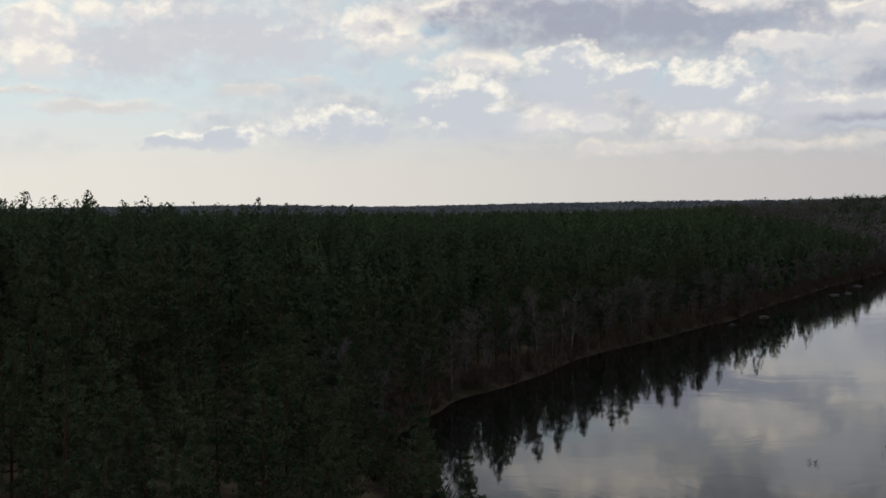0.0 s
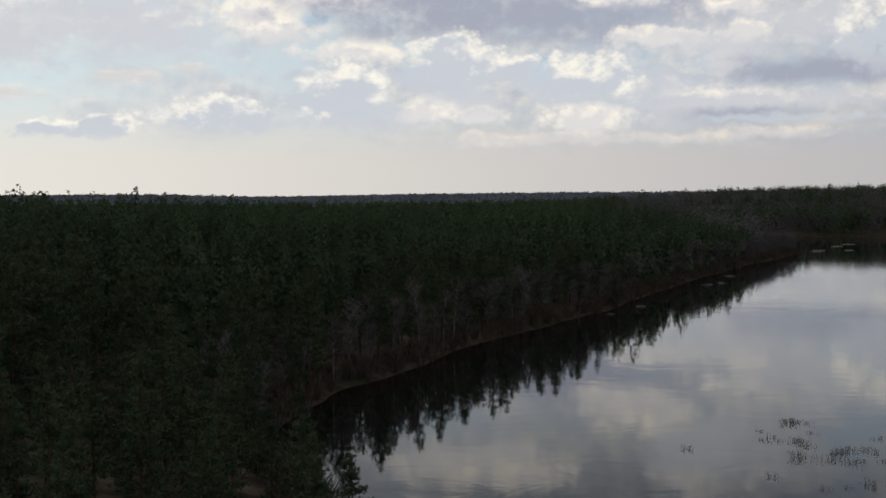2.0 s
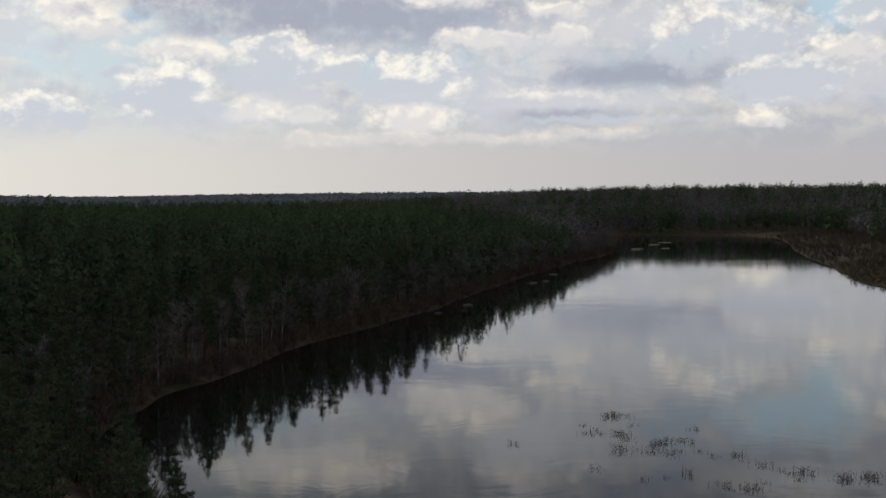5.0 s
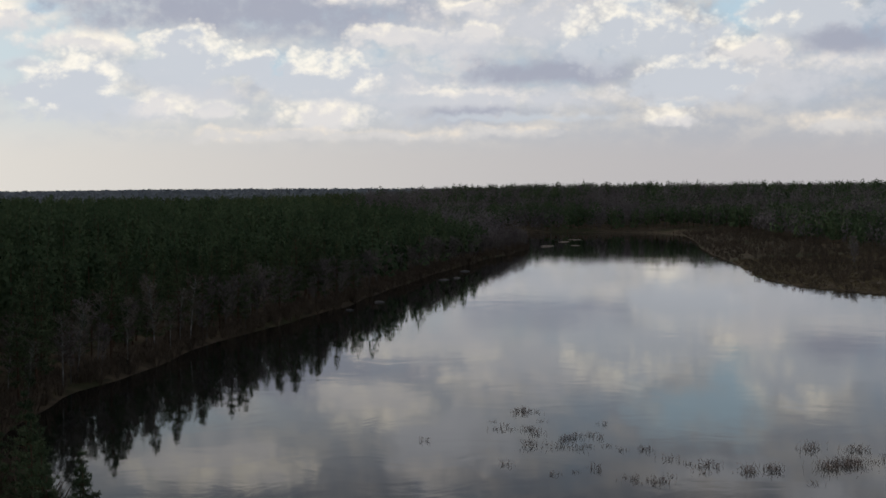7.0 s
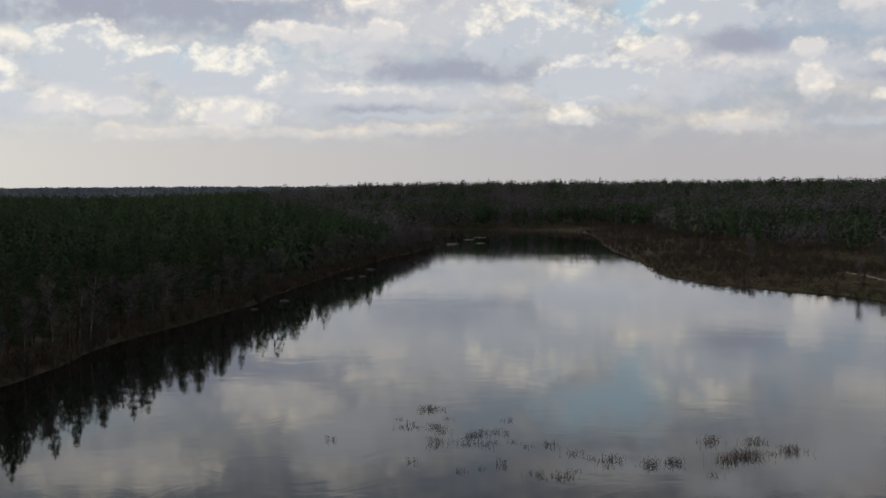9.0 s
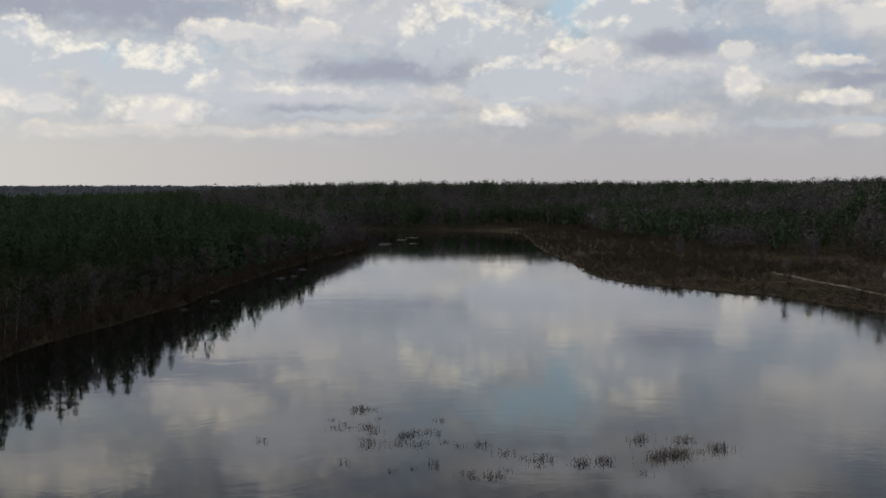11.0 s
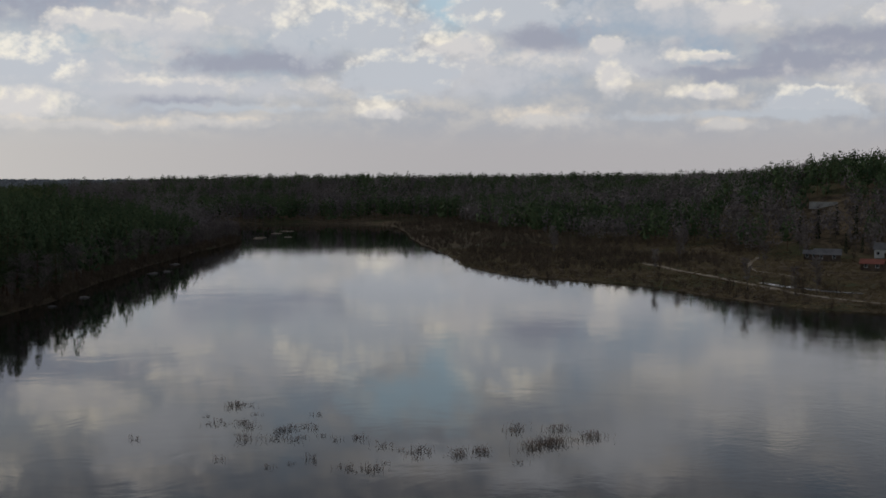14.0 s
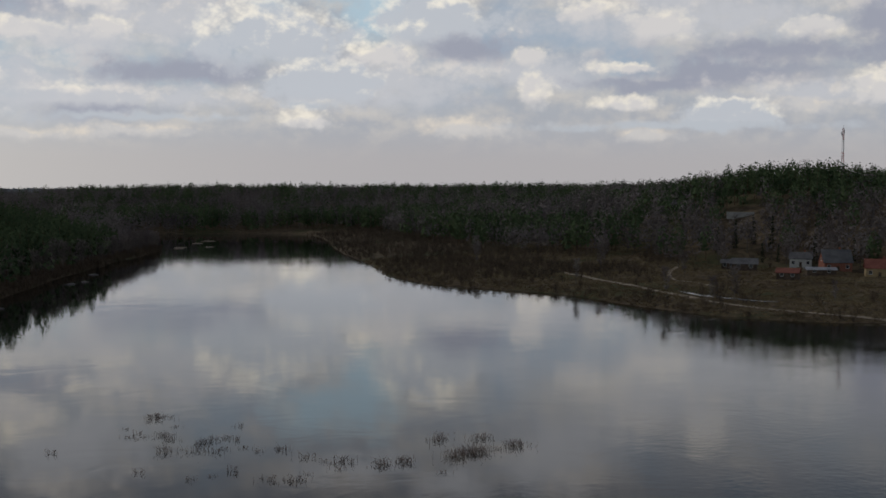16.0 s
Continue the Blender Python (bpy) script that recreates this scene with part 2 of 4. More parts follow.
def grained(name, dark, light, scale=1.0, fine=12.0, rough=0.85, island=0.0, spec=0.2, bump=0.0, metal=0.0, obrand=0.0):
    """Two scales of variation between two base colours, by place, by leaf and by thing."""
    m, t, b = material(name, rough, spec, metal)
    pos = node(t, "ShaderNodeNewGeometry").outputs["Position"]
    v = maths(t, "ADD", maths(t, "MULTIPLY", fbm(t, pos, scale, 3.0), 0.6), maths(t, "MULTIPLY", fbm(t, pos, fine, 3.0), 0.4))
    v = ramp(t, v, 0.32, 0.68)
    if island:
        v = maths(t, "ADD", v, maths(t, "MULTIPLY", maths(t, "SUBTRACT", node(t, "ShaderNodeNewGeometry").outputs["Random Per Island"], 0.5), island))
    if obrand:
        v = maths(t, "ADD", v, maths(t, "MULTIPLY", maths(t, "SUBTRACT", node(t, "ShaderNodeObjectInfo").outputs["Random"], 0.5), obrand))
    v = node(t, "ShaderNodeClamp", {0: v}).outputs[0]
    t.links.new(mixc(t, v, dark, light), b.inputs["Base Color"])
    if bump:
        bn = node(t, "ShaderNodeBump", {"Height": fbm(t, pos, fine, 4.0), "Strength": bump, "Distance": 0.05})
        t.links.new(bn.outputs[0], b.inputs["Normal"])
    return m


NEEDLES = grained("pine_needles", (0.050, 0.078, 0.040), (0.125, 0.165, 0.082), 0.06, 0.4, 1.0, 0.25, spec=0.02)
# far pines: the patch of sunlight is put into a brighter green
NEEDLES_SUN_TINT = grained("sun_tinted_pine_needles", (0.062, 0.086, 0.040), (0.15, 0.18, 0.085), 0.02, 0.3, 1.0, 0.6, spec=0.02)
# pale blue-grey: the haze of distance is put into the ridge trees' colour
HAZED_RIDGE = grained("haze_tinted_ridge_woods", (0.19, 0.21, 0.23), (0.33, 0.345, 0.36), 0.01, 0.1, 0.9, 0.5, spec=0.02)
NEEDLES_NEAR = grained("pine_needles_near", (0.052, 0.078, 0.042), (0.140, 0.176, 0.093), 0.25, 1.2, 1.0, 0.25, obrand=0.35, spec=0.02)
SPRUCE = grained("spruce_needles", (0.014, 0.028, 0.015), (0.042, 0.064, 0.034), 0.2, 1.0, 1.0, 0.3, obrand=0.3, spec=0.02)
TWIGS = grained("bare_twigs", (0.13, 0.108, 0.102), (0.28, 0.24, 0.222), 0.08, 0.9, 0.9, 0.6, spec=0.02)
FAR_TWIGS = grained("far_bare_twigs", (0.11, 0.096, 0.092), (0.25, 0.218, 0.206), 0.025, 0.12, 0.9, 0.3, spec=0.02)
BUDS = grained("budding_twigs", (0.12, 0.10, 0.08), (0.27, 0.235, 0.185), 0.2, 0.9, 0.9, 0.6, obrand=0.4, spec=0.02)
WILLOW = grained("willow_twigs", (0.085, 0.068, 0.052), (0.20, 0.155, 0.11), 0.06, 0.8, 0.9, 0.6, obrand=0.4, spec=0.02)
REED = grained("dead_reed", (0.16, 0.11, 0.09), (0.32, 0.23, 0.18), 0.5, 3.0, 0.9, 0.6, spec=0.02)
PINE_BARK = grained("pine_bark", (0.07, 0.045, 0.032), (0.18, 0.11, 0.07), 0.5, 6.0, 0.95, bump=0.4)
BIRCH_BARK = grained("birch_bark", (0.10, 0.09, 0.085), (0.44, 0.42, 0.39), 1.5, 5.0, 0.8, bump=0.2)
GREY_BARK = grained("grey_bark", (0.08, 0.07, 0.06), (0.20, 0.18, 0.16), 0.6, 5.0, 0.9)
GRASS = grained("dead_grass", (0.13, 0.10, 0.06), (0.28, 0.22, 0.13), 0.05, 0.8, 1.0, 0.4, spec=0.02)
SAND = grained("pale_sand", (0.22, 0.18, 0.13), (0.42, 0.36, 0.28), 0.15, 2.0, 0.95, bump=0.2)
STONE = grained("wet_stone", (0.07, 0.065, 0.06), (0.24, 0.22, 0.20), 0.8, 5.0, 0.5, bump=0.4)
PLASTER = grained("white_plaster", (0.52, 0.51, 0.48), (0.74, 0.73, 0.70), 0.4, 4.0, 0.9)
BRICK = grained("red_brick_wall", (0.22, 0.09, 0.06), (0.36, 0.16, 0.11), 0.6, 7.0, 0.9, bump=0.3)
TIMBER = grained("weathered_boards", (0.06, 0.045, 0.035), (0.16, 0.12, 0.09), 0.8, 7.0, 0.9, bump=0.3)
YELLOW = grained("yellow_boards", (0.30, 0.22, 0.11), (0.46, 0.35, 0.20), 0.6, 6.0, 0.9)
SLATE = grained("grey_roof_sheet", (0.085, 0.085, 0.088), (0.17, 0.17, 0.172), 0.3, 5.0, 0.75, bump=0.2)
RED_ROOF = grained("red_roof_tile", (0.16, 0.055, 0.042), (0.26, 0.10, 0.075), 0.4, 6.0, 0.8, bump=0.2)
TIN = grained("zinc_sheet", (0.30, 0.31, 0.32), (0.52, 0.53, 0.54), 0.5, 5.0, 0.45, metal=0.5)
DARK_METAL = grained("dark_steel", (0.05, 0.05, 0.052), (0.12, 0.12, 0.12), 1.0, 6.0, 0.5, metal=0.7)
RED_METAL = grained("red_mast_paint", (0.28, 0.05, 0.04), (0.40, 0.09, 0.07), 1.0, 6.0, 0.6)
WHITE_METAL = grained("white_mast_paint", (0.55, 0.55, 0.55), (0.75, 0.75, 0.74), 1.0, 6.0, 0.6)
CONCRETE = grained("pale_concrete", (0.30, 0.29, 0.27), (0.50, 0.48, 0.45), 0.4, 5.0, 0.9, bump=0.2)
GLASS, _t, _b = material("dark_window_glass", 0.08, 0.5)
_b.inputs["Base Color"].default_value = (0.02, 0.024, 0.028, 1)

# ground: leaf litter, last year's grass and patches of new green
GROUND, t, b = material("river_land", 0.95, 0.1)
pos = node(t, "ShaderNodeNewGeometry").outputs["Position"]
n1, n2, n3 = fbm(t, pos, 0.02, 4.0), fbm(t, pos, 0.25, 4.0), fbm(t, pos, 2.0, 4.0)
c = mixc(t, ramp(t, n2, 0.35, 0.65), (0.072, 0.056, 0.036), (0.165, 0.126, 0.08))
c = mixc(t, maths(t, "MULTIPLY", ramp(t, n1, 0.50, 0.62), 0.7), c, (0.066, 0.078, 0.030))
c = mixc(t, maths(t, "MULTIPLY", ramp(t, n3, 0.4, 0.7), 0.35), c, (0.05, 0.038, 0.024))
t.links.new(c, b.inputs["Base Color"])
t.links.new(node(t, "ShaderNodeBump", {"Height": n3, "Strength": 0.5, "Distance": 0.3}).outputs[0], b.inputs["Normal"])

# river: dark peaty water, smooth with drifting ripples
WATER, t, b = material("river_water", 0.035, 0.5)
b.inputs["Base Color"].default_value = (0.010, 0.011, 0.010, 1)
b.inputs["IOR"].default_value = 1.333
pos = node(t, "ShaderNodeNewGeometry").outputs["Position"]
patch = ramp(t, fbm(t, pos, 0.012, 4.0, 0.6, 0.6), 0.50, 0.66)
sx, sy, _z = node(t, "ShaderNodeSeparateXYZ", {0: pos}).outputs
windy = maths(t, "MULTIPLY", ramp(t, maths(t, "SUBTRACT", sx, maths(t, "MULTIPLY", sy, 0.9)), -55.0, 45.0), 1.0)
patch = maths(t, "ADD", patch, maths(t, "MULTIPLY", windy, ramp(t, fbm(t, pos, 0.03, 3.0), 0.35, 0.6, 0.3, 1.8)))
small = fbm(t, pos, 0.9, 3.0, 0.6)
swell = fbm(t, pos, 0.10, 3.0, 0.5, 0.8)
h = maths(t, "ADD", maths(t, "MULTIPLY", swell, 0.02), maths(t, "MULTIPLY", maths(t, "MULTIPLY", small, maths(t, "ADD", patch, 0.22)), 0.008))
t.links.new(node(t, "ShaderNodeBump", {"Height": h, "Strength": 1.0, "Distance": 1.0}).outputs[0], b.inputs["Normal"])

# ---------------------------------------------------------------- land
# the river's banks, once round: x, y, flat width behind the bank, rise, length of the rise
BANKS = """-75 -260 2 8 90
-30 -60 2 7 90
-12 45 2 7 90
5 85 2 7 90
1 112 2 7 90
-6 147 2 7 90
-2 174 2 6.5 90
9 200 2 6 90
20 222 2 5.5 90
56 285 2 5 90
84 332 2 4.5 90
130 422 3 4 90
178 502 4 4 90
216 562 8 4 90
250 632 12 3 90
228 700 8 5 90
140 770 4 5 90
-40 850 3 5 90
-420 930 3 5 90
-420 1040 3 3 350
-40 980 3 3 350
200 890 2 9 350
335 850 2 18 350
405 835 8 20 320
428 780 36 21 260
322 556 60 22 220
282 464 80 22 190
243 384 130 22 150
232 345 150 23 130
235 312 150 24 130
241 282 132 25 100
234 240 128 25 80
232 216 126 25 80
240 190 120 24 80
258 176 112 22 90
350 115 100 22 150
380 -60 100 20 200
330 -300 60 20 200"""
banks = np.array([[float(v) for v in line.split()] for line in BANKS.splitlines()])


def smooth_loop(pts, n):
    out = []
    for i in range(len(pts)):
        a, b, c, d = (pts[(i + k) % len(pts)] for k in (-1, 0, 1, 2))
        for s in np.arange(n) / n:
            out.append(0.5 * (2 * b + (c - a) * s + (2 * a - 5 * b + 4 * c - d) * s ** 2 + (3 * b - a - 3 * c + d) * s ** 3))
    return np.array(out)


loop = smooth_loop(banks, 5)
# small bays and points along the banks
_n = np.array([noise.noise(Vector((p[0] * 0.05, p[1] * 0.05, 3.0))) for p in loop])
loop[:, 0] += 3.0 * _n
loop[:, 1] += 3.0 * np.roll(_n, 7)


def bank_distance(x, y):
    """Signed distance to the water's edge (land positive) and the bank's numbers there."""
    x, y = np.asarray(x, float).ravel(), np.asarray(y, float).ravel()
    best, par = np.full(len(x), 1e9), np.zeros((len(x), 3))
    inside = np.zeros(len(x), bool)
    for a, b in zip(loop, np.roll(loop, -1, axis=0)):
        ex, ey = b[0] - a[0], b[1] - a[1]
        s = np.clip(((x - a[0]) * ex + (y - a[1]) * ey) / (ex * ex + ey * ey + 1e-9), 0, 1)
        d = np.hypot(x - a[0] - s * ex, y - a[1] - s * ey)
        near = d < best
        best[near] = d[near]
        par[near] = (a[2:] + s[:, None] * (b - a)[2:])[near]
        cross = ((a[1] > y) != (b[1] > y)) & (x < ex * (y - a[1]) / (ey if ey else 1e-9) + a[0])
        inside ^= cross
    return np.where(inside, -best, best), par


def step01(v, a, b):
    s = np.clip((v - a) / (b - a), 0, 1)
    return s * s * (3 - 2 * s)


def hump(x, y, cx, cy, sx, sy, h):
    return h * np.exp(-((x - cx) / sx) ** 2 - ((y - cy) / sy) ** 2)


def land_height(x, y):
    x, y = np.asarray(x, float), np.asarray(y, float)
    s, par = bank_distance(x, y)
    w, a, l = par.T
    rad, az = np.hypot(x, y), np.degrees(np.arctan2(x, y))
    north = step01(y, 860, 980)                                 # the far shore rises steadily towards the east
    a = a * (1 - north) + north * (3 + 18 * step01(az, 3, 25))
    w, l = w * (1 - north) + north * 3, l * (1 - north) + north * 340
    h = np.where(s < 0, np.maximum(s * 0.25, -4.0), 0)
    up = np.maximum(s, 0)
    h = h + 1.1 * (1 - np.exp(-up / 4)) + 1.6 * step01(up, 8, np.maximum(w, 30))
    h = h + a * step01(up, w, w + l)
    land = step01(s, 5, 60)
    h = h + land * (hump(x, y, -110, 270, 95, 130, 4.0))
    h = h + land * hump(x, y, 452, 392, 62, 78, 16.0)
    h = h + land * 17.0 * step01(rad, 1450, 2400) * step01(az, 30, 5) * (0.8 + 0.2 * np.sin(az * 0.35 + rad * 0.002))
    h = h + land * 2.2 * np.sin(x * 0.0061 + 1.3) * np.cos(y * 0.0047) * step01(rad, 400, 1400)
    h = h + land * 0.5 * np.sin(x * 0.11 + y * 0.05) * np.sin(y * 0.09 - x * 0.04)
    return h, s


def grid_mesh(name, xyz, cols, rows, wrap):
    i = np.arange(rows - 1)[:, None] * cols + np.arange(cols if wrap else cols - 1)[None, :]
    j = np.arange(rows - 1)[:, None] * cols + (np.arange(cols if wrap else cols - 1)[None, :] + 1) % cols
    quads = np.stack([i, j, j + cols, i + cols], -1).reshape(-1, 4)
    me = bpy.data.meshes.new(name)
    me.vertices.add(len(xyz))
    me.vertices.foreach_set("co", np.asarray(xyz, np.float32).ravel())
    me.loops.add(quads.size)
    me.loops.foreach_set("vertex_index", quads.astype(np.int32).ravel())
    me.polygons.add(len(quads))
    me.polygons.foreach_set("loop_start", np.arange(0, quads.size, 4, dtype=np.int32))
    me.polygons.foreach_set("use_smooth", np.ones(len(quads), bool))
    me.update(calc_edges=True)
    return me


azs = np.radians(np.concatenate([np.arange(-30, 64, 0.3), np.arange(64, 330, 5.0)]))
rads = np.concatenate([[0.0, 10, 20, 32, 45], 56 * 1.014 ** np.arange(195), 56 * 1.014 ** 195 * 1.06 ** np.arange(1, 36)])
rads = rads[rads < 4850]
gx, gy = (rads[:, None] * np.sin(azs)[None]).ravel(), (rads[:, None] * np.cos(azs)[None]).ravel()
gz, _ = land_height(gx, gy)
ground = tagged(new("ground", grid_mesh("ground", np.stack([gx, gy, gz], 1), len(azs), len(rads), True)),
                "brown spring ground of grass and leaf litter", "ground", kind="structure")
ground.data.materials.append(GROUND)

wr = np.array([0.0, 40, 120, 300, 700, 1500, 3000])
wa = np.radians(np.arange(0, 360, 6.0))
wx, wy = (wr[:, None] * np.sin(wa)[None]).ravel(), (wr[:, None] * np.cos(wa)[None]).ravel()
water = tagged(new("water", grid_mesh("water", np.stack([wx, wy, 0 * wx], 1), len(wa), len(wr), True)),
               "calm dark river water mirroring the clouds", "river", kind="structure")
water.data.materials.append(WATER)

# ---------------------------------------------------------------- trees
rng = np.random.default_rng(7)


def soup(name, tris, mat):
    """A mesh of loose triangles (leaves, twigs), from an array (n, 3, 3)."""
    n = len(tris)
    me = bpy.data.meshes.new(name)
    me.vertices.add(3 * n)
    me.vertices.foreach_set("co", np.ascontiguousarray(tris, dtype=np.float32).ravel())
    me.loops.add(3 * n)
    me.loops.foreach_set("vertex_index", np.arange(3 * n, dtype=np.int32))
    me.polygons.add(n)
    me.polygons.foreach_set("loop_start", np.arange(0, 3 * n, 3, dtype=np.int32))
    me.update(calc_edges=True)
    me.materials.append(mat)
    return me


def unit(n):
    v = rng.normal(size=(n, 3))
    return v / np.linalg.norm(v, axis=1)[:, None]


def tufts(centres, size, per=1, axis=None):
    """Needle sprays round each centre, pointing up and away from the stem."""
    c = np.repeat(centres, per, axis=0)
    n = len(c)
    out = c - (np.repeat(axis, per, axis=0) if axis is not None else 0)
    out[:, 2] = 0
    out /= np.linalg.norm(out, axis=1)[:, None] + 0.3
    size = np.broadcast_to(size, (n, 1)) if np.ndim(size) else size
    c = c + unit(n) * size * 0.4
    way = out * 0.8 + np.array([0, 0, 0.45]) + unit(n) * 0.75
    way /= np.linalg.norm(way, axis=1)[:, None] + 1e-9
    side = np.cross(way, unit(n) * 0.6 + [0, 0, 1.0])
    side /= np.linalg.norm(side, axis=1)[:, None] + 1e-9
    s = size * rng.uniform(0.7, 1.3, (n, 1))
    return np.stack([c - way * s * 0.5 - side * s * 0.3, c - way * s * 0.5 + side * s * 0.3, c + way * s * 0.85], 1)


def slivers(start, end, width):
    """Twigs: long thin triangles."""
    d = end - start
    side = np.cross(d, unit(len(d)))
    side /= np.linalg.norm(side, axis=1)[:, None] + 1e-9
    w = np.asarray(width).reshape(-1, 1)
    return np.stack([start - side * w, start + side * w, end], 1)


def tube(points, radii, sides=6):
    """A tapered stem through points, as triangles."""
    pts, out, rings = np.asarray(points, float), [], []
    for i, p in enumerate(pts):
        d = pts[min(i + 1, len(pts) - 1)] - pts[max(i - 1, 0)]
        d /= np.linalg.norm(d) + 1e-9
        u = np.cross(d, (0.31, 0.9, 0.13))
        u /= np.linalg.norm(u) + 1e-9
        v = np.cross(d, u)
        an = np.arange(sides) * 2 * math.pi / sides
        rings.append(p + radii[i] * (np.cos(an)[:, None] * u + np.sin(an)[:, None] * v))
    for r0, r1 in zip(rings, rings[1:]):
        for k in range(sides):
            a, b, c, d = r0[k], r0[(k + 1) % sides], r1[(k + 1) % sides], r1[k]
            out += [(a, b, c), (a, c, d)]
    return np.array(out)


def conifer(height, bare, radius, whorls, arms, per_arm, leaf, leaves, droop=0.1, power=0.75, stems=True):
    """Crown leaves and woody parts of a pine or spruce."""
    cs, wood = [], []
    sway = rng.normal(0, 0.25, 2)
    axis = lambda z: np.array([sway[0] * (z / height) ** 2, sway[1] * (z / height) ** 2, z])
    for w in range(whorls):
        f = (w + rng.uniform(-0.3, 0.3)) / whorls
        f = min(max(f, 0.0), 0.985)
        z = bare + (height - bare) * f
        reach = radius * (1 - f) ** power * (0.55 + 0.45 * min(1, f * 5)) + 0.18
        off = rng.uniform(0, 6.28)
        for k in range(arms):
            if rng.random() < 0.12:
                continue
            an = off + 6.283 * k / arms + rng.normal(0, 0.25)
            ln = reach * rng.uniform(0.6, 1.2)
            d = np.array([math.cos(an), math.sin(an), 0])
            root = axis(z)
            tip = root + d * ln + np.array([0, 0, ln * (0.35 * f + 0.12 - droop) + rng.normal(0, 0.15)])
            fr = np.linspace(0.35, 1.0, per_arm)[:, None]
            cs.append(root + (tip - root) * fr + rng.normal(0, leaf * 0.35, (per_arm, 3)))
            if stems:
                wood.append(slivers(root[None], tip[None], [0.05]))
                wood.append(slivers(root[None], tip[None], [0.05]))
    cs.append(axis(height - 0.3)[None] + rng.normal(0, 0.12, (3, 3)))
    cs = np.concatenate(cs)
    crown = tufts(cs, leaf, leaves, np.stack([axis(z) for z in cs[:, 2].clip(0)]))
    zs = np.linspace(-0.6, height * 0.96, 5 if stems else 2)
    trunk = tube([axis(z) for z in zs], [0.012 * height * (1 - 0.85 * max(z, 0) / height) for z in zs], 6 if stems else 4)
    return crown, (np.concatenate([trunk] + wood) if stems else trunk)


def pine(height, bare, radius, whorls, arms, clumps, needles, leaf):
    """Crown and woody parts of a Scots pine: layered boughs that carry rounded clumps of needles."""
    cs, ax, wood = [], [], []
    sway = rng.normal(0, 0.35, 2)
    axis = lambda z: np.array([sway[0] * (z / height) ** 2, sway[1] * (z / height) ** 2, z])
    for w in range(whorls):
        f = min(max((w + rng.uniform(-0.35, 0.35)) / whorls, 0.0), 0.97)
        z = bare + (height - bare) * f
        reach = radius * (1 - f) ** 0.95 * (0.7 + 0.3 * min(1, f * 4)) + 0.12
        off = rng.uniform(0, 6.28)
        for k in range(arms):
            if rng.random() < 0.15:
                continue
            an = off + 6.283 * k / arms + rng.normal(0, 0.3)
            ln = reach * rng.uniform(0.6, 1.18)
            root = axis(z)
            tip = root + np.array([math.cos(an) * ln, math.sin(an) * ln, ln * (0.18 + 0.4 * f) + rng.normal(0, 0.12)])
            wood.append(slivers(np.repeat(root[None], 2, 0), np.repeat(tip[None], 2, 0), [0.06, 0.06]))
            for fr in np.linspace(0.5, 1.0, clumps):
                cs.append(root + (tip - root) * fr + rng.normal(0, 0.16, 3))
                ax.append(root)
    cs.append(axis(height - 0.35))
    ax.append(axis(height - 1.2))
    cs, ax = np.array(cs), np.array(ax)
    c, a = np.repeat(cs, needles, 0), np.repeat(ax, needles, 0)
    slim = 0.45 + 0.55 * np.clip((height - c[:, 2:]) / (0.45 * height), 0, 1)        # finer towards the top
    ball = unit(len(c)) * rng.uniform(0.3, 1.0, (len(c), 1)) * [0.55, 0.55, 0.36] * slim
    crown = tufts(c + ball, leaf * (0.35 + 0.65 * slim), 1, a)
    zs = np.linspace(-0.6, height * 0.95, 5)
    return crown, np.concatenate([tube([axis(z) for z in zs], [0.012 * height * (1 - 0.85 * max(z, 0) / height) for z in zs], 6)] + wood)


def shell(height, bare, width, n, size, cone, jitter=0.4):
    """A distant crown: sprays lying along its outline, pointed for a conifer or rounded for a broadleaf tree."""
    an, deep = rng.uniform(0, 6.283, n), rng.uniform(0.72, 1.05, n)
    if cone:
        f = rng.uniform(0, 1, n) ** 1.25
        r = (width * (1 - f) ** 0.62 * (0.7 + 0.3 * np.minimum(1, f * 4)) + 0.2) * (1 + 0.22 * np.sin(an * 3 + f * 9))
        z, up = bare + (height - bare) * f, np.full(n, 0.45)
    else:
        c = rng.uniform(-0.75, 1, n)
        r = width * np.sqrt(1 - c * c) * (1 + 0.18 * np.sin(an * 2 + c * 4))
        z, up = (height + bare) / 2 + (height - bare) / 2 * c, c * 1.2
    p = np.stack([np.cos(an) * r * deep, np.sin(an) * r * deep, z], 1)
    nm = np.stack([np.cos(an), np.sin(an), up], 1) + unit(n) * jitter
    nm /= np.linalg.norm(nm, axis=1)[:, None]
    u = np.cross(nm, unit(n))
    u /= np.linalg.norm(u, axis=1)[:, None] + 1e-9
    v = np.cross(nm, u)
    s = (size * rng.uniform(0.6, 1.25, n) * (0.4 + 0.6 * np.clip((height - z) / (0.4 * height), 0, 1)))[:, None]
    crown = np.stack([p - u * s * 0.5 - v * s * 0.35, p + u * s * 0.5 - v * s * 0.3, p + v * s * 0.75], 1)
    return crown, tube([(0, 0, -0.6), (0, 0, height * 0.9)], [0.17, 0.03], 4)


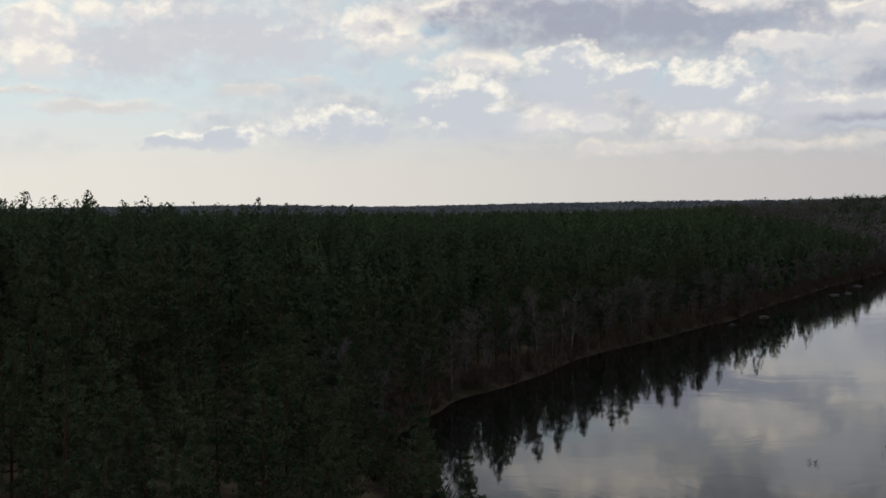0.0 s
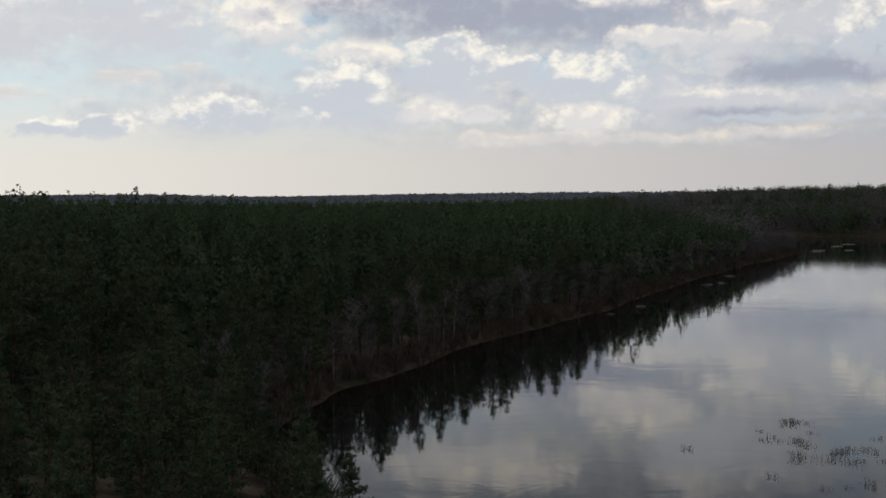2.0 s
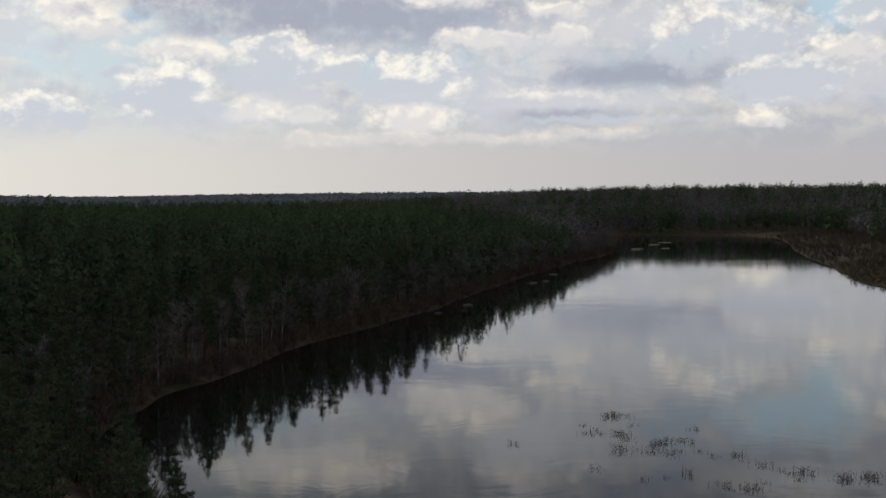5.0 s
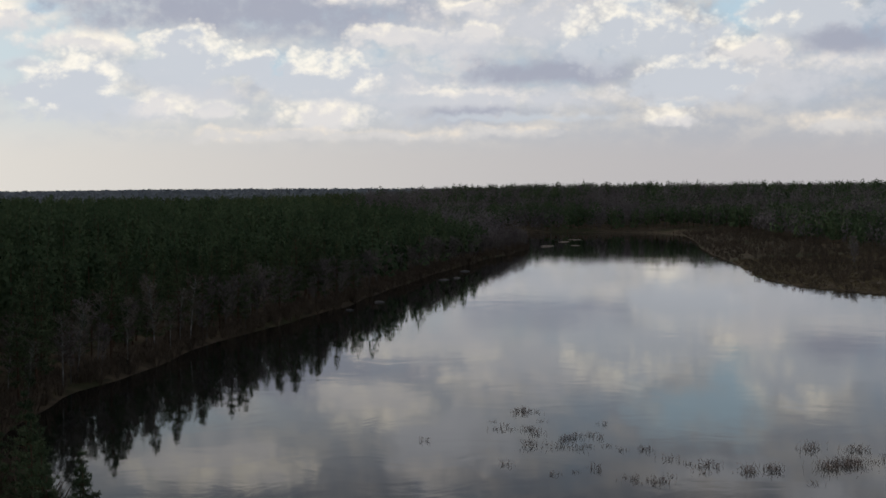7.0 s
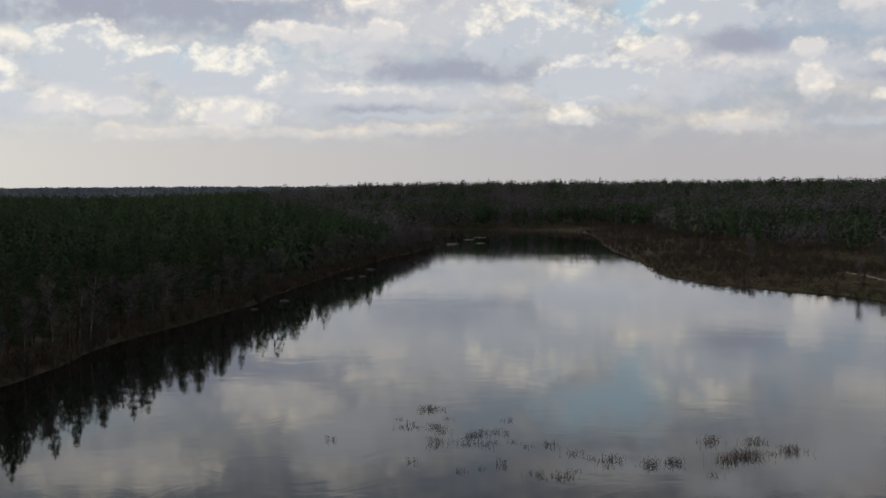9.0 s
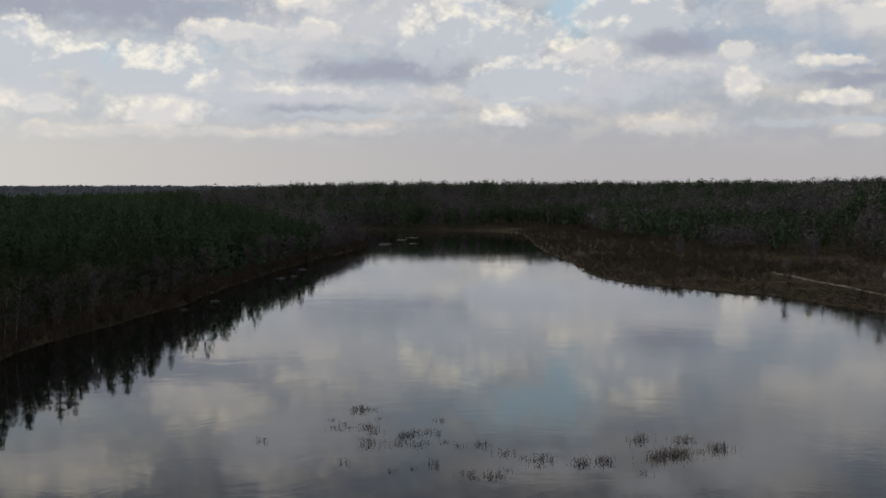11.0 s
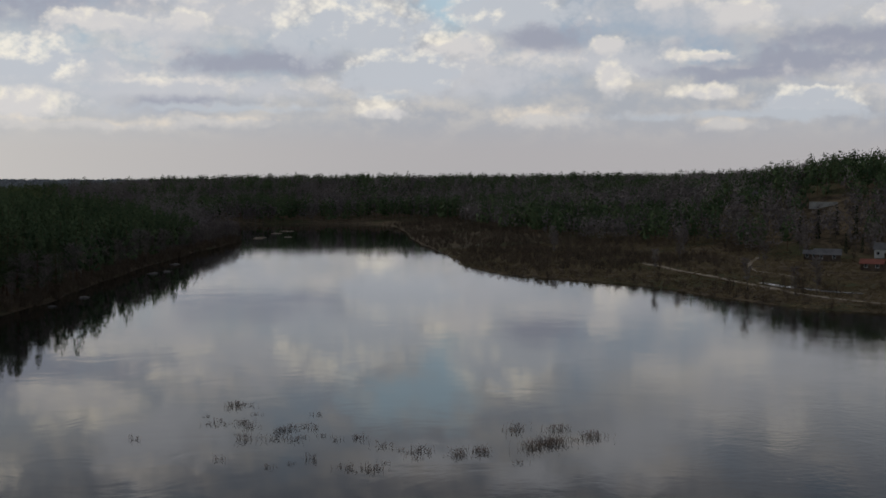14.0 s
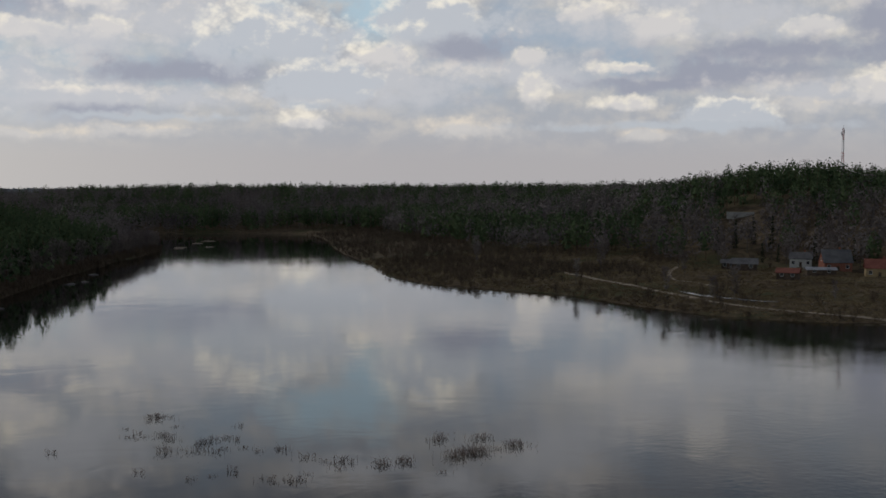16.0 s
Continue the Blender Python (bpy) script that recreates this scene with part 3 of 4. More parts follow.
def bare_tree(height, spread, limbs, twigs, width, lean=0.0, rings=6, sides=6):
    """Twigs and woody parts of a leafless broadleaf tree."""
    dx = rng.normal(0, 0.05, 2) * height + np.array([lean, 0]) * height
    axis = lambda f: np.array([dx[0] * f ** 1.3, dx[1] * f ** 1.3, height * f])
    zs = np.linspace(-0.05, 0.97, rings)
    wood = [tube([axis(max(f, 0)) - (0, 0, 0.5 if f < 0 else 0) for f in zs], [(0.011 if sides > 4 else 0.007) * height * (1 - 0.88 * max(f, 0)) for f in zs], sides)]
    st, en, wd = [], [], []
    for k in range(limbs):
        f = rng.uniform(0.3, 0.95)
        an = rng.uniform(0, 6.283)
        ln = spread * height * (0.35 + 0.9 * math.sin(math.pi * min(1, max(0.05, (f - 0.2) / 0.9)))) * rng.uniform(0.6, 1.1)
        up = rng.uniform(0.6, 1.3)
        root = axis(f)
        d = np.array([math.cos(an), math.sin(an), up])
        tip = root + d / np.linalg.norm(d) * ln
        tip[2] = min(tip[2], height * 1.02)
        wood.append(slivers(np.repeat(root[None], 2, 0), np.repeat(tip[None], 2, 0), [0.05, 0.05]))
        for _ in range(twigs):
            q = root + (tip - root) * rng.uniform(0.25, 1.0)
            v = unit(1)[0] + np.array([0, 0, 0.45]) + d * 0.35
            st.append(q)
            en.append(q + v / np.linalg.norm(v) * rng.uniform(0.5, 1.3) * (0.06 * height + 0.35))
            wd.append(width * rng.uniform(0.6, 1.4))
    return slivers(np.array(st), np.array(en), wd), np.concatenate(wood)


def part_mesh(name, me, parent, label=""):
    ob = new(name, me)
    ob.parent = parent
    return tagged(ob, label)


def tree_thing(name, label, category, group, crown, wood, leaf_mat, bark_mat, crown_name="crown"):
    e = new(name)
    tagged(e, label, category, group)
    part_mesh("trunk", soup("trunk", wood, bark_mat), e)
    part_mesh(crown_name, soup(crown_name, crown, leaf_mat), e)
    return e


def spots(spacing, x0, x1, y0, y1, jitter=0.42):
    xs, ys = np.meshgrid(np.arange(x0, x1, spacing), np.arange(y0, y1, spacing))
    n = xs.size
    return xs.ravel() + rng.uniform(-jitter, jitter, n) * spacing, ys.ravel() + rng.uniform(-jitter, jitter, n) * spacing


def place(ob, first, x, y, z, scale, turn):
    m = Matrix.LocRotScale((x, y, z), Euler((0, 0, turn)), (scale, scale, scale))
    if first:
        ob.matrix_basis = m
        return ob
    c = copy_thing(ob, Matrix.Identity(4))
    c.matrix_basis = m
    return c


def wood_of(name, label, category, kinds, x, y, z, scale, mats):
    """Many trees as one joined stuff: leaves and stems of the given forms, strewn over the places."""
    which = rng.integers(0, len(kinds), len(x))
    turn = rng.uniform(0, 6.283, len(x))
    e = tagged(new(name), label, category, kind="stuff")
    for layer, (pname, mat) in enumerate(mats):
        out = []
        for k, forms in enumerate(kinds):
            i = np.where(which == k)[0]
            if not len(i):
                continue
            tr = forms[layer].astype(np.float32)
            c, s = np.cos(turn[i])[:, None, None], np.sin(turn[i])[:, None, None]
            sc = scale[i][:, None, None]
            px = (tr[None, :, :, 0] * c - tr[None, :, :, 1] * s) * sc + x[i][:, None, None]
            py = (tr[None, :, :, 0] * s + tr[None, :, :, 1] * c) * sc + y[i][:, None, None]
            pz = tr[None, :, :, 2] * sc + z[i][:, None, None]
            out.append(np.stack([px, py, pz], -1).reshape(-1, 3, 3))
        part_mesh(pname, soup(pname, np.concatenate(out), mat), e)
    return e


def wedge(x, y, a0, a1):
    az = np.degrees(np.arctan2(x, y))
    return (az > a0) & (az < a1)


# pine forest of the near bank, out to the bend
px, py = spots(6.3, -330, 260, 40, 780)
pz, ps = land_height(px, py)
pr = np.hypot(px, py)
left_side = (px < 0.42 * py + 20) & (py < 800) & ~((py > 690) & (px > 150))
tip = (px > 190) & (py > 520)                                   # the point at the bend has bare trees only
keep = left_side & (ps > 2.2) & wedge(px, py, -25, 26) & (pr > 62) & (pr < 720) & ~tip & ~((px > 2.0) & (py < 140))
keep &= rng.random(len(px)) < np.where(ps < 10, 0.95, 0.88)
px, py, pz, ps, pr = (v[keep] for v in (px, py, pz, ps, pr))
tall = 1.02 + 0.02 * step01(ps, 2, 45)                          # lower at the water's edge
tall = tall * (1 + rng.normal(0, 1, len(px)).clip(-2, 2) * np.where(ps < 22, 0.085, 0.14))
tall = tall * (1 - 0.06 * step01(pr, 230, 420))
tall = tall * np.where((pr < 150) & (ps < 30), 0.85, 1.0) * np.where((pr < 135) & (ps < 9), 0.75, 1.0)
order = np.argsort(pr)
single = np.zeros(len(px), bool)
single[order[:130]] = True                                      # the trees nearest the lookout
edge = order[(ps[order] < 16) & (pr[order] < 420) & ~single[order]][:60]
single[edge] = True

pine_forms = [tree_thing("pine_tree", "tall green Scots pine with a ragged crown", "tree", "pines on the river bank",
                         *pine(17, rng.uniform(2.5, 5.0), rng.uniform(2.9, 3.7), 13, 6, 3, 15, 0.33), NEEDLES_NEAR, PINE_BARK) for _ in range(5)]
spruce_forms = [tree_thing("spruce_tree", "dark narrow spruce among the pines", "tree", "spruces on the river bank",
                           *conifer(16, 1.2, 2.2, 18, 6, 4, 0.42, 4, droop=0.45, power=0.95), SPRUCE, GREY_BARK) for _ in range(2)]
used = set()
for i in np.where(single)[0]:
    k = int(rng.integers(0, 5))
    f = pine_forms[k] if ps[i] < 30 or rng.random() < 0.9 else spruce_forms[k % 2]
    place(f, f not in used, px[i], py[i], pz[i] - 0.1, tall[i], rng.uniform(0, 6.28))
    used.add(f)
mid_forms = [shell(17, rng.uniform(1.5, 4), rng.uniform(2.5, 3.3), 330, 0.85, True, 0.55) for _ in range(8)]
rest = ~single
back_forms = [shell(17, rng.uniform(2, 5), rng.uniform(2.8, 3.6), 120, 1.35, True) for _ in range(6)]
for forms, sel, words in ((mid_forms, rest & (pr < 330), "dense dark green pine forest on the river bank"),
                          (back_forms, rest & (pr >= 330), "dense pine forest stretching to the river bend")):
    wood_of("pine_forest", words, "forest", forms, px[sel], py[sel], pz[sel] - 0.1, tall[sel], (("crowns", NEEDLES), ("trunks", PINE_BARK)))

# pine woods further off, in a brighter green that paints sun on them
fx, fy = spots(9.5, -900, 700, 640, 2000)
fz, fs = land_height(fx, fy)
fr = np.hypot(fx, fy)
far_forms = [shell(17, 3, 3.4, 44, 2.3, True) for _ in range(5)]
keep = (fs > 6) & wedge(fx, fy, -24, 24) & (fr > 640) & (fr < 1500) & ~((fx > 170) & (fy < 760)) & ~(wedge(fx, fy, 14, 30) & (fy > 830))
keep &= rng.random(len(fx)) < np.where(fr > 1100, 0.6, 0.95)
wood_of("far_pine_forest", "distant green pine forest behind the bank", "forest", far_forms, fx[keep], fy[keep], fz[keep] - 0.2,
        rng.normal(0.9, 0.08, keep.sum()), (("crowns", NEEDLES_SUN_TINT), ("trunks", PINE_BARK)))

# wooded ridges on the horizon, their crowns coloured for the haze
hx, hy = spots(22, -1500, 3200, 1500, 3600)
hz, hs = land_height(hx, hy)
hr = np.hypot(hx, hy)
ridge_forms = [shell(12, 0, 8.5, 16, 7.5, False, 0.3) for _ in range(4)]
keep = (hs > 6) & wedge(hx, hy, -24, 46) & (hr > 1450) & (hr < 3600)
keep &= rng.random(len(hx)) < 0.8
wood_of("wooded_ridge", "haze-tinted wooded ridges along the horizon", "forest", ridge_forms, hx[keep], hy[keep], hz[keep] - 0.3,
        rng.normal(1.05, 0.05, keep.sum()), (("crowns", HAZED_RIDGE),))

# mixed wood on the far slope and the hill: bare broadleaf trees with pines among them
mx, my = spots(6.9, 180, 1250, 230, 1500)
mz, ms = land_height(mx, my)
mr, (_, mpar) = np.hypot(mx, my), bank_distance(mx, my)
crest = np.abs(mz)
keep = wedge(mx, my, 12, 60) & (ms > mpar[:, 0] + 1.5) & (mr < 1500) & (mr > 380) & (np.hypot(mx - 345, my - 262) > 36)
keep &= ~((my > 640) & (mx < 200) & (my < 840))
keep &= rng.random(len(mx)) < np.where(mr > 1000, 0.45, 0.9) * step01(np.degrees(np.arctan2(mx, my)), 11, 20)
mx, my, mz, ms, mr = (v[keep] for v in (mx, my, mz, ms, mr))


def on_ray(az, el, start=380.0):
    """Where a sight line from the lookout meets the land."""
    d = np.arange(start, 1200, 2.0)
    x, y = d * math.sin(radians(az)), d * math.cos(radians(az))
    z, _ = land_height(x, y)
    k = int(np.argmax(z >= EYE_HEIGHT + d * math.tan(radians(el))))
    return x[k], y[k], z[k], d[k]


wall_at, hill_house_at = on_ray(48.6, -0.95), on_ray(45.8, -0.55)
m_az = np.degrees(np.arctan2(mx, my))
clear = np.ones(len(mx), bool)
for spot, half in ((wall_at, 0.85), (hill_house_at, 0.5)):
    a = math.degrees(math.atan2(spot[0], spot[1]))
    clear &= ~((np.abs(m_az - a) < half) & (mr > spot[3] - 26) & (mr < spot[3] + 9))
mx, my, mz, ms, mr = (v[clear] for v in (mx, my, mz, ms, mr))
# pines stand in groves, thicker along the crest
grove = np.array([noise.noise(Vector((a * 0.014, b * 0.014, 1.0))) for a, b in zip(mx, my)])
pines = rng.random(len(mx)) < np.clip(0.22 + 1.3 * grove + 0.5 * step01(mz, 17, 27), 0.04, 0.85)
pines |= (np.hypot(mx - 455, my - 370) < 60) & (rng.random(len(mx)) < 0.3)
grown = np.where(mr > 650, 1.2, 0.95)                          # older wood on the far slope
bare_forms = [shell(14.5, 1.5, rng.uniform(3.0, 4.0), 95, 1.15, False, 0.6) for _ in range(8)]
slope_forms = [shell(15.5, 2.5, rng.uniform(2.5, 3.3), 80, 1.5, k > 3) for k in range(6)]
wood_of("bare_woods", "grey-brown leafless birch and alder woods", "forest", bare_forms, mx[~pines], my[~pines], mz[~pines] - 0.2,
        rng.normal(0.98, 0.09, (~pines).sum()).clip(0.75, 1.2) * grown[~pines], (("twigs", FAR_TWIGS), ("trunks", GREY_BARK)))
wood_of("hill_pines", "dark pines scattered over the wooded slope", "forest", slope_forms, mx[pines], my[pines], mz[pines] - 0.2,
        rng.normal(1.0, 0.08, pines.sum()).clip(0.8, 1.2) * grown[pines], (("crowns", NEEDLES), ("trunks", PINE_BARK)))

# ---------------------------------------------------------------- bare trees and bushes along the near bank
def ground_at(x, y):
    return float(land_height([x], [y])[0][0])


def bank_line(i0, i1, step):
    """Places along the water's edge between two of the bank's corners."""
    pts = loop[i0 * 5:i1 * 5 + 1, :2]
    seg = np.hypot(*np.diff(pts, axis=0).T)
    run = np.concatenate([[0], np.cumsum(seg)])
    at = np.arange(0, run[-1], step)
    q = np.stack([np.interp(at, run, pts[:, 0]), np.interp(at, run, pts[:, 1])], 1)
    d = np.stack([np.gradient(q[:, 0]), np.gradient(q[:, 1])], 1)
    d /= np.linalg.norm(d, axis=1)[:, None] + 1e-9
    return q, np.stack([-d[:, 1], d[:, 0]], 1)                  # places and the way inland


birch_forms = [tree_thing("birch_tree", "leafless birch with a pale leaning trunk", "tree", "birches at the water's edge",
                          *bare_tree(13, 0.18, 40, 16, 0.05, lean), BUDS, BIRCH_BARK) for lean in (0.0, 0.08, -0.06, 0.13)]
alder_forms = [tree_thing("alder_tree", "bare grey alder on the river bank", "tree", "alders at the water's edge",
                          *bare_tree(12, 0.24, 40, 16, 0.055), TWIGS, GREY_BARK) for _ in range(3)]
q, inland = bank_line(5, 14, 4.3)
for k in range(len(q)):
    off = rng.uniform(1.5, 8.0)
    x, y = q[k] + inland[k] * off
    if float(bank_distance([x], [y])[0][0]) < 0.8:
        x, y = q[k] - inland[k] * off
    clump = 0.6 if 160 < y < 250 else 0.15
    f = birch_forms[int(rng.integers(0, 4))] if rng.random() < clump else alder_forms[int(rng.integers(0, 3))]
    place(f, f not in used, x, y, ground_at(x, y) - 0.1, rng.uniform(0.6, 1.05) * (1.0 if y < 480 else 0.85), rng.uniform(0, 6.28))
    used.add(f)


def bush(stems, height, spread, width):
    """Stems and twigs of a willow bush."""
    st, en, wd = [], [], []
    for _ in range(stems):
        an, ln = rng.uniform(0, 6.283), rng.uniform(0.5, 1.0) * height
        root = np.array([math.cos(an), math.sin(an), 0]) * rng.uniform(0, 0.35) * spread
        tip = root + np.array([math.cos(an) * spread * rng.uniform(0.1, 0.8), math.sin(an) * spread * rng.uniform(0.1, 0.8), ln])
        st.append(root - (0, 0, 0.2))
        en.append(tip)
        wd.append(width)
        for _ in range(4):
            b = root + (tip - root) * rng.uniform(0.3, 0.9)
            v = unit(1)[0] + np.array([0, 0, 0.8])
            st.append(b)
            en.append(b + v * ln * rng.uniform(0.15, 0.35))
            wd.append(width * 0.8)
    return slivers(np.array(st), np.array(en), wd)


# undergrowth at the foot of the forest
q, inland = bank_line(3, 15, 0.9)
off = rng.uniform(0.0, 6.0, len(q))
ux, uy = (q + inland * off[:, None]).T
us, _ = bank_distance(ux, uy)
ux, uy = np.where(us < 0.2, q[:, 0] - inland[:, 0] * off, ux), np.where(us < 0.2, q[:, 1] - inland[:, 1] * off, uy)
uz, us = land_height(ux, uy)
under = [(bush(24, 3.6, 1.8, 0.09),) for _ in range(4)]
wood_of("bank_undergrowth", "bare brown bushes lining the wooded bank", "bushes", under, ux, uy, uz, rng.uniform(0.5, 1.15, len(ux)), (("twigs", WILLOW),))

# young bare wood on the point at the bend
tx, ty = spots(4.0, 150, 265, 480, 720)
tz, ts_ = land_height(tx, ty)
keep = (ts_ > 1.5) & (tx > 0.3 * ty + 8)
wood_of("point_thicket", "bare grey alder thicket on the point at the bend", "forest", [bare_tree(10, 0.26, 18, 6, 0.07, rings=3, sides=4) for _ in range(5)],
        tx[keep], ty[keep], tz[keep] - 0.1, rng.uniform(0.55, 1.1, keep.sum()), (("twigs", TWIGS), ("trunks", GREY_BARK)))

# ---------------------------------------------------------------- the low meadow on the other bank
bx, by = spots(3.4, 225, 480, 165, 800)
bz, bs = land_height(bx, by)
_, bpar = bank_distance(bx, by)
thick = np.array([noise.noise(Vector((a * 0.022, b * 0.022, 7.0))) for a, b in zip(bx, by)])
edge_strip = (bs > 0.3) & (bs < 9)
inner = (bs > 9) & (bs < bpar[:, 0] + 12)
far_part = step01(by, 300, 360)
keep = wedge(bx, by, 18, 58) & ((edge_strip & (rng.random(len(bx)) < 0.75)) | (inner & (rng.random(len(bx)) < np.clip(far_part * (0.55 + thick), 0.02 + 0.1 * (thick > 0.15), 0.9))))
keep &= ~((np.hypot(bx - 330, by - 262) < 48))
brush_forms = [(bush(16, 3.2, 2.0, 0.085),) for _ in range(5)]
wood_of("willow_brush", "brown leafless willow brush on the flood meadow", "bushes", brush_forms, bx[keep], by[keep], bz[keep] - 0.05,
        rng.uniform(0.45, 1.25, keep.sum()) * np.where(bs[keep] < 9, 0.7, 1.0), (("twigs", WILLOW),))

# dead grass over the meadow
dx_, dy_ = spots(1.9, 225, 420, 165, 470)
dz_, ds_ = land_height(dx_, dy_)
keep = (ds_ > 0.2) & wedge(dx_, dy_, 25, 58) & (rng.random(len(dx_)) < 0.8) & (ds_ < 130)
blades = [(slivers(np.concatenate([rng.uniform(-0.9, 0.9, (14, 2)), np.full((14, 1), -0.05)], 1),
                   np.concatenate([rng.uniform(-1.1, 1.1, (14, 2)), rng.uniform(0.25, 0.7, (14, 1))], 1), np.full(14, 0.09)),) for _ in range(4)]
wood_of("meadow_grass", "flattened tan dead grass on the meadow", "grass", blades, dx_[keep], dy_[keep], dz_[keep], rng.uniform(0.6, 1.3, keep.sum()), (("blades", GRASS),))

# single bare trees standing on the meadow
meadow_tree = [tree_thing("meadow_alder", "slender leafless alder standing on the meadow", "tree", "alders on the meadow",
                          *bare_tree(12, 0.22, 40, 16, 0.07), TWIGS, GREY_BARK) for _ in range(3)]
for x, y, sc in ((262, 300, 0.7), (246, 243, 0.75), (250, 222, 0.85), (244, 224, 0.65), (300, 330, 0.9), (322, 352, 0.9), (340, 330, 1.0), (352, 318, 0.95),
                 (366, 300, 1.1), (372, 282, 1.15), (376, 262, 1.1), (362, 330, 0.95), (312, 300, 0.8), (290, 392, 0.8), (310, 420, 0.9), (270, 205, 0.55),
                 (384, 246, 1.1), (392, 300, 1.2), (398, 276, 1.1), (404, 256, 1.2)):
    f = meadow_tree[int(rng.integers(0, 3))]
    place(f, f not in used, x, y, ground_at(x, y) - 0.1, sc, rng.uniform(0, 6.28))
    used.add(f)


def strip(name, points, width, lift, mat, label, category, wobble=0.3):
    """A track laid along points on the ground."""
    pts = np.array(points, float)
    seg = np.concatenate([[0], np.cumsum(np.hypot(*np.diff(pts, axis=0).T))])
    at = np.arange(0, seg[-1], 2.0)
    c = np.stack([np.interp(at, seg, pts[:, 0]), np.interp(at, seg, pts[:, 1])], 1)
    c = np.stack([np.convolve(np.pad(c[:, i], 6, "edge"), np.ones(13) / 13, "valid") for i in (0, 1)], 1)
    d = np.stack([np.gradient(c[:, 0]), np.gradient(c[:, 1])], 1)
    d /= np.linalg.norm(d, axis=1)[:, None]
    nrm = np.stack([-d[:, 1], d[:, 0]], 1)
    rows = []
    for f in (-1, -0.5, 0, 0.5, 1):
        w = width * f * 0.5 * (1 + wobble * np.sin(at * 0.21 + f * 2) * np.sin(at * 0.077))
        e = c + nrm * w[:, None]
        rows.append(np.column_stack([e, land_height(e[:, 0], e[:, 1])[0] + lift - (0.12 if abs(f) == 1 else 0)]))
    xyz = np.stack(rows, 1).reshape(-1, 3)
    ob = tagged(new(name, grid_mesh(name, xyz, 5, len(c), False)), label, category, kind="structure")
    ob.data.materials.append(mat)
    return ob


strip("dirt_track", [(300, 350), (289, 334), (283, 312), (272, 281), (261, 253), (249, 222), (248, 201), (256, 176), (290, 120)], 2.6, 0.22, SAND,
      "pale sandy track across the flood meadow", "track")
strip("meadow_lane", [(345, 335), (322, 318), (305, 300), (296, 280), (290, 262)], 1.8, 0.22, SAND, "faint pale lane over the meadow", "track")
PUDDLE = grained("muddy_water", (0.03, 0.03, 0.028), (0.06, 0.055, 0.05), 0.2, 2.0, 0.12, spec=0.5)
strip("flooded_rut", [(270, 262), (264, 246), (262, 230), (266, 214)], 3.4, 0.30, PUDDLE, "long strip of flood water in the meadow", "puddle", 0.6)
strip("sandy_shore", [(102, 352), (110, 368), (118, 384), (126, 400), (133, 416)], 3.5, 0.25, SAND, "pale strip of sand under the wooded bank", "sandbank", 0.8)

# ---------------------------------------------------------------- drowned bushes and stones in the river
flood_forms = []
for h, sp, n in ((0.8, 1.6, 40), (0.55, 1.1, 22), (1.2, 2.0, 110)):
    st = np.concatenate([rng.normal(0, 0.45, (n, 2)) * sp, np.full((n, 1), -0.3)], 1)
    en = st + np.concatenate([rng.normal(0, 0.4, (n, 2)), rng.uniform(0.4, 1.0, (n, 1)) * h + 0.3], 1)
    tw = st + (en - st) * rng.uniform(0.45, 0.9, (n, 1))
    te = tw + unit(n) * [0.35, 0.35, 0.2] + [0, 0, 0.3]
    e = tagged(new("drowned_bush"), "brown drowned bush sticking out of the river", "bush", "drowned bushes in the river")
    tagged(part_mesh("drowned_brushwood", soup("drowned_brushwood", np.concatenate([slivers(st, en, np.full(n, 0.03)), slivers(tw, te, np.full(n, 0.03))]), REED), e), kind="stuff")
    flood_forms.append(e)
for cx, cy, n, sx, sy, k in ((86, 114, 5, 3.0, 0.9, 2), (85, 121, 4, 2.4, 0.8, 0), (73, 114, 5, 2.2, 0.9, 0), (67, 116, 3, 0.9, 1.6, 1), (66, 121, 2, 0.5, 1.5, 1),
                             (60, 113, 7, 2.2, 1.0, 1), (63, 154, 7, 4.0, 2.0, 1), (58, 144, 10, 4.5, 2.5, 1), (59, 135, 8, 2.8, 2.0, 0), (61, 130, 3, 1.4, 0.8, 1),
                             (53, 120, 4, 2.4, 0.7, 1), (47, 125, 1, 0.5, 0.3, 1), (75, 107, 1, 0.4, 0.3, 1), (65, 128, 3, 1.8, 0.6, 1), (69, 118, 2, 0.4, 1.2, 1)):
    for _ in range(n):
        f = flood_forms[k] if rng.random() < 0.75 else flood_forms[1]
        place(f, f not in used, cx + rng.normal(0, sx), cy + rng.normal(0, sy), 0, rng.uniform(0.55, 1.05), rng.uniform(0, 6.28))
        used.add(f)


def lump(name, size, mat, seed):
    bm = bmesh.new()
    bmesh.ops.create_icosphere(bm, subdivisions=2, radius=1)
    for v in bm.verts:
        v.co *= 1 + 0.35 * noise.noise(v.co * 1.4 + Vector((seed, 0, 0)))
        v.co = Vector((v.co.x * size[0], v.co.y * size[1], v.co.z * size[2]))
    me = bpy.data.meshes.new(name)
    bm.to_mesh(me)
    bm.free()
    me.materials.append(mat)
    return new(name, me)


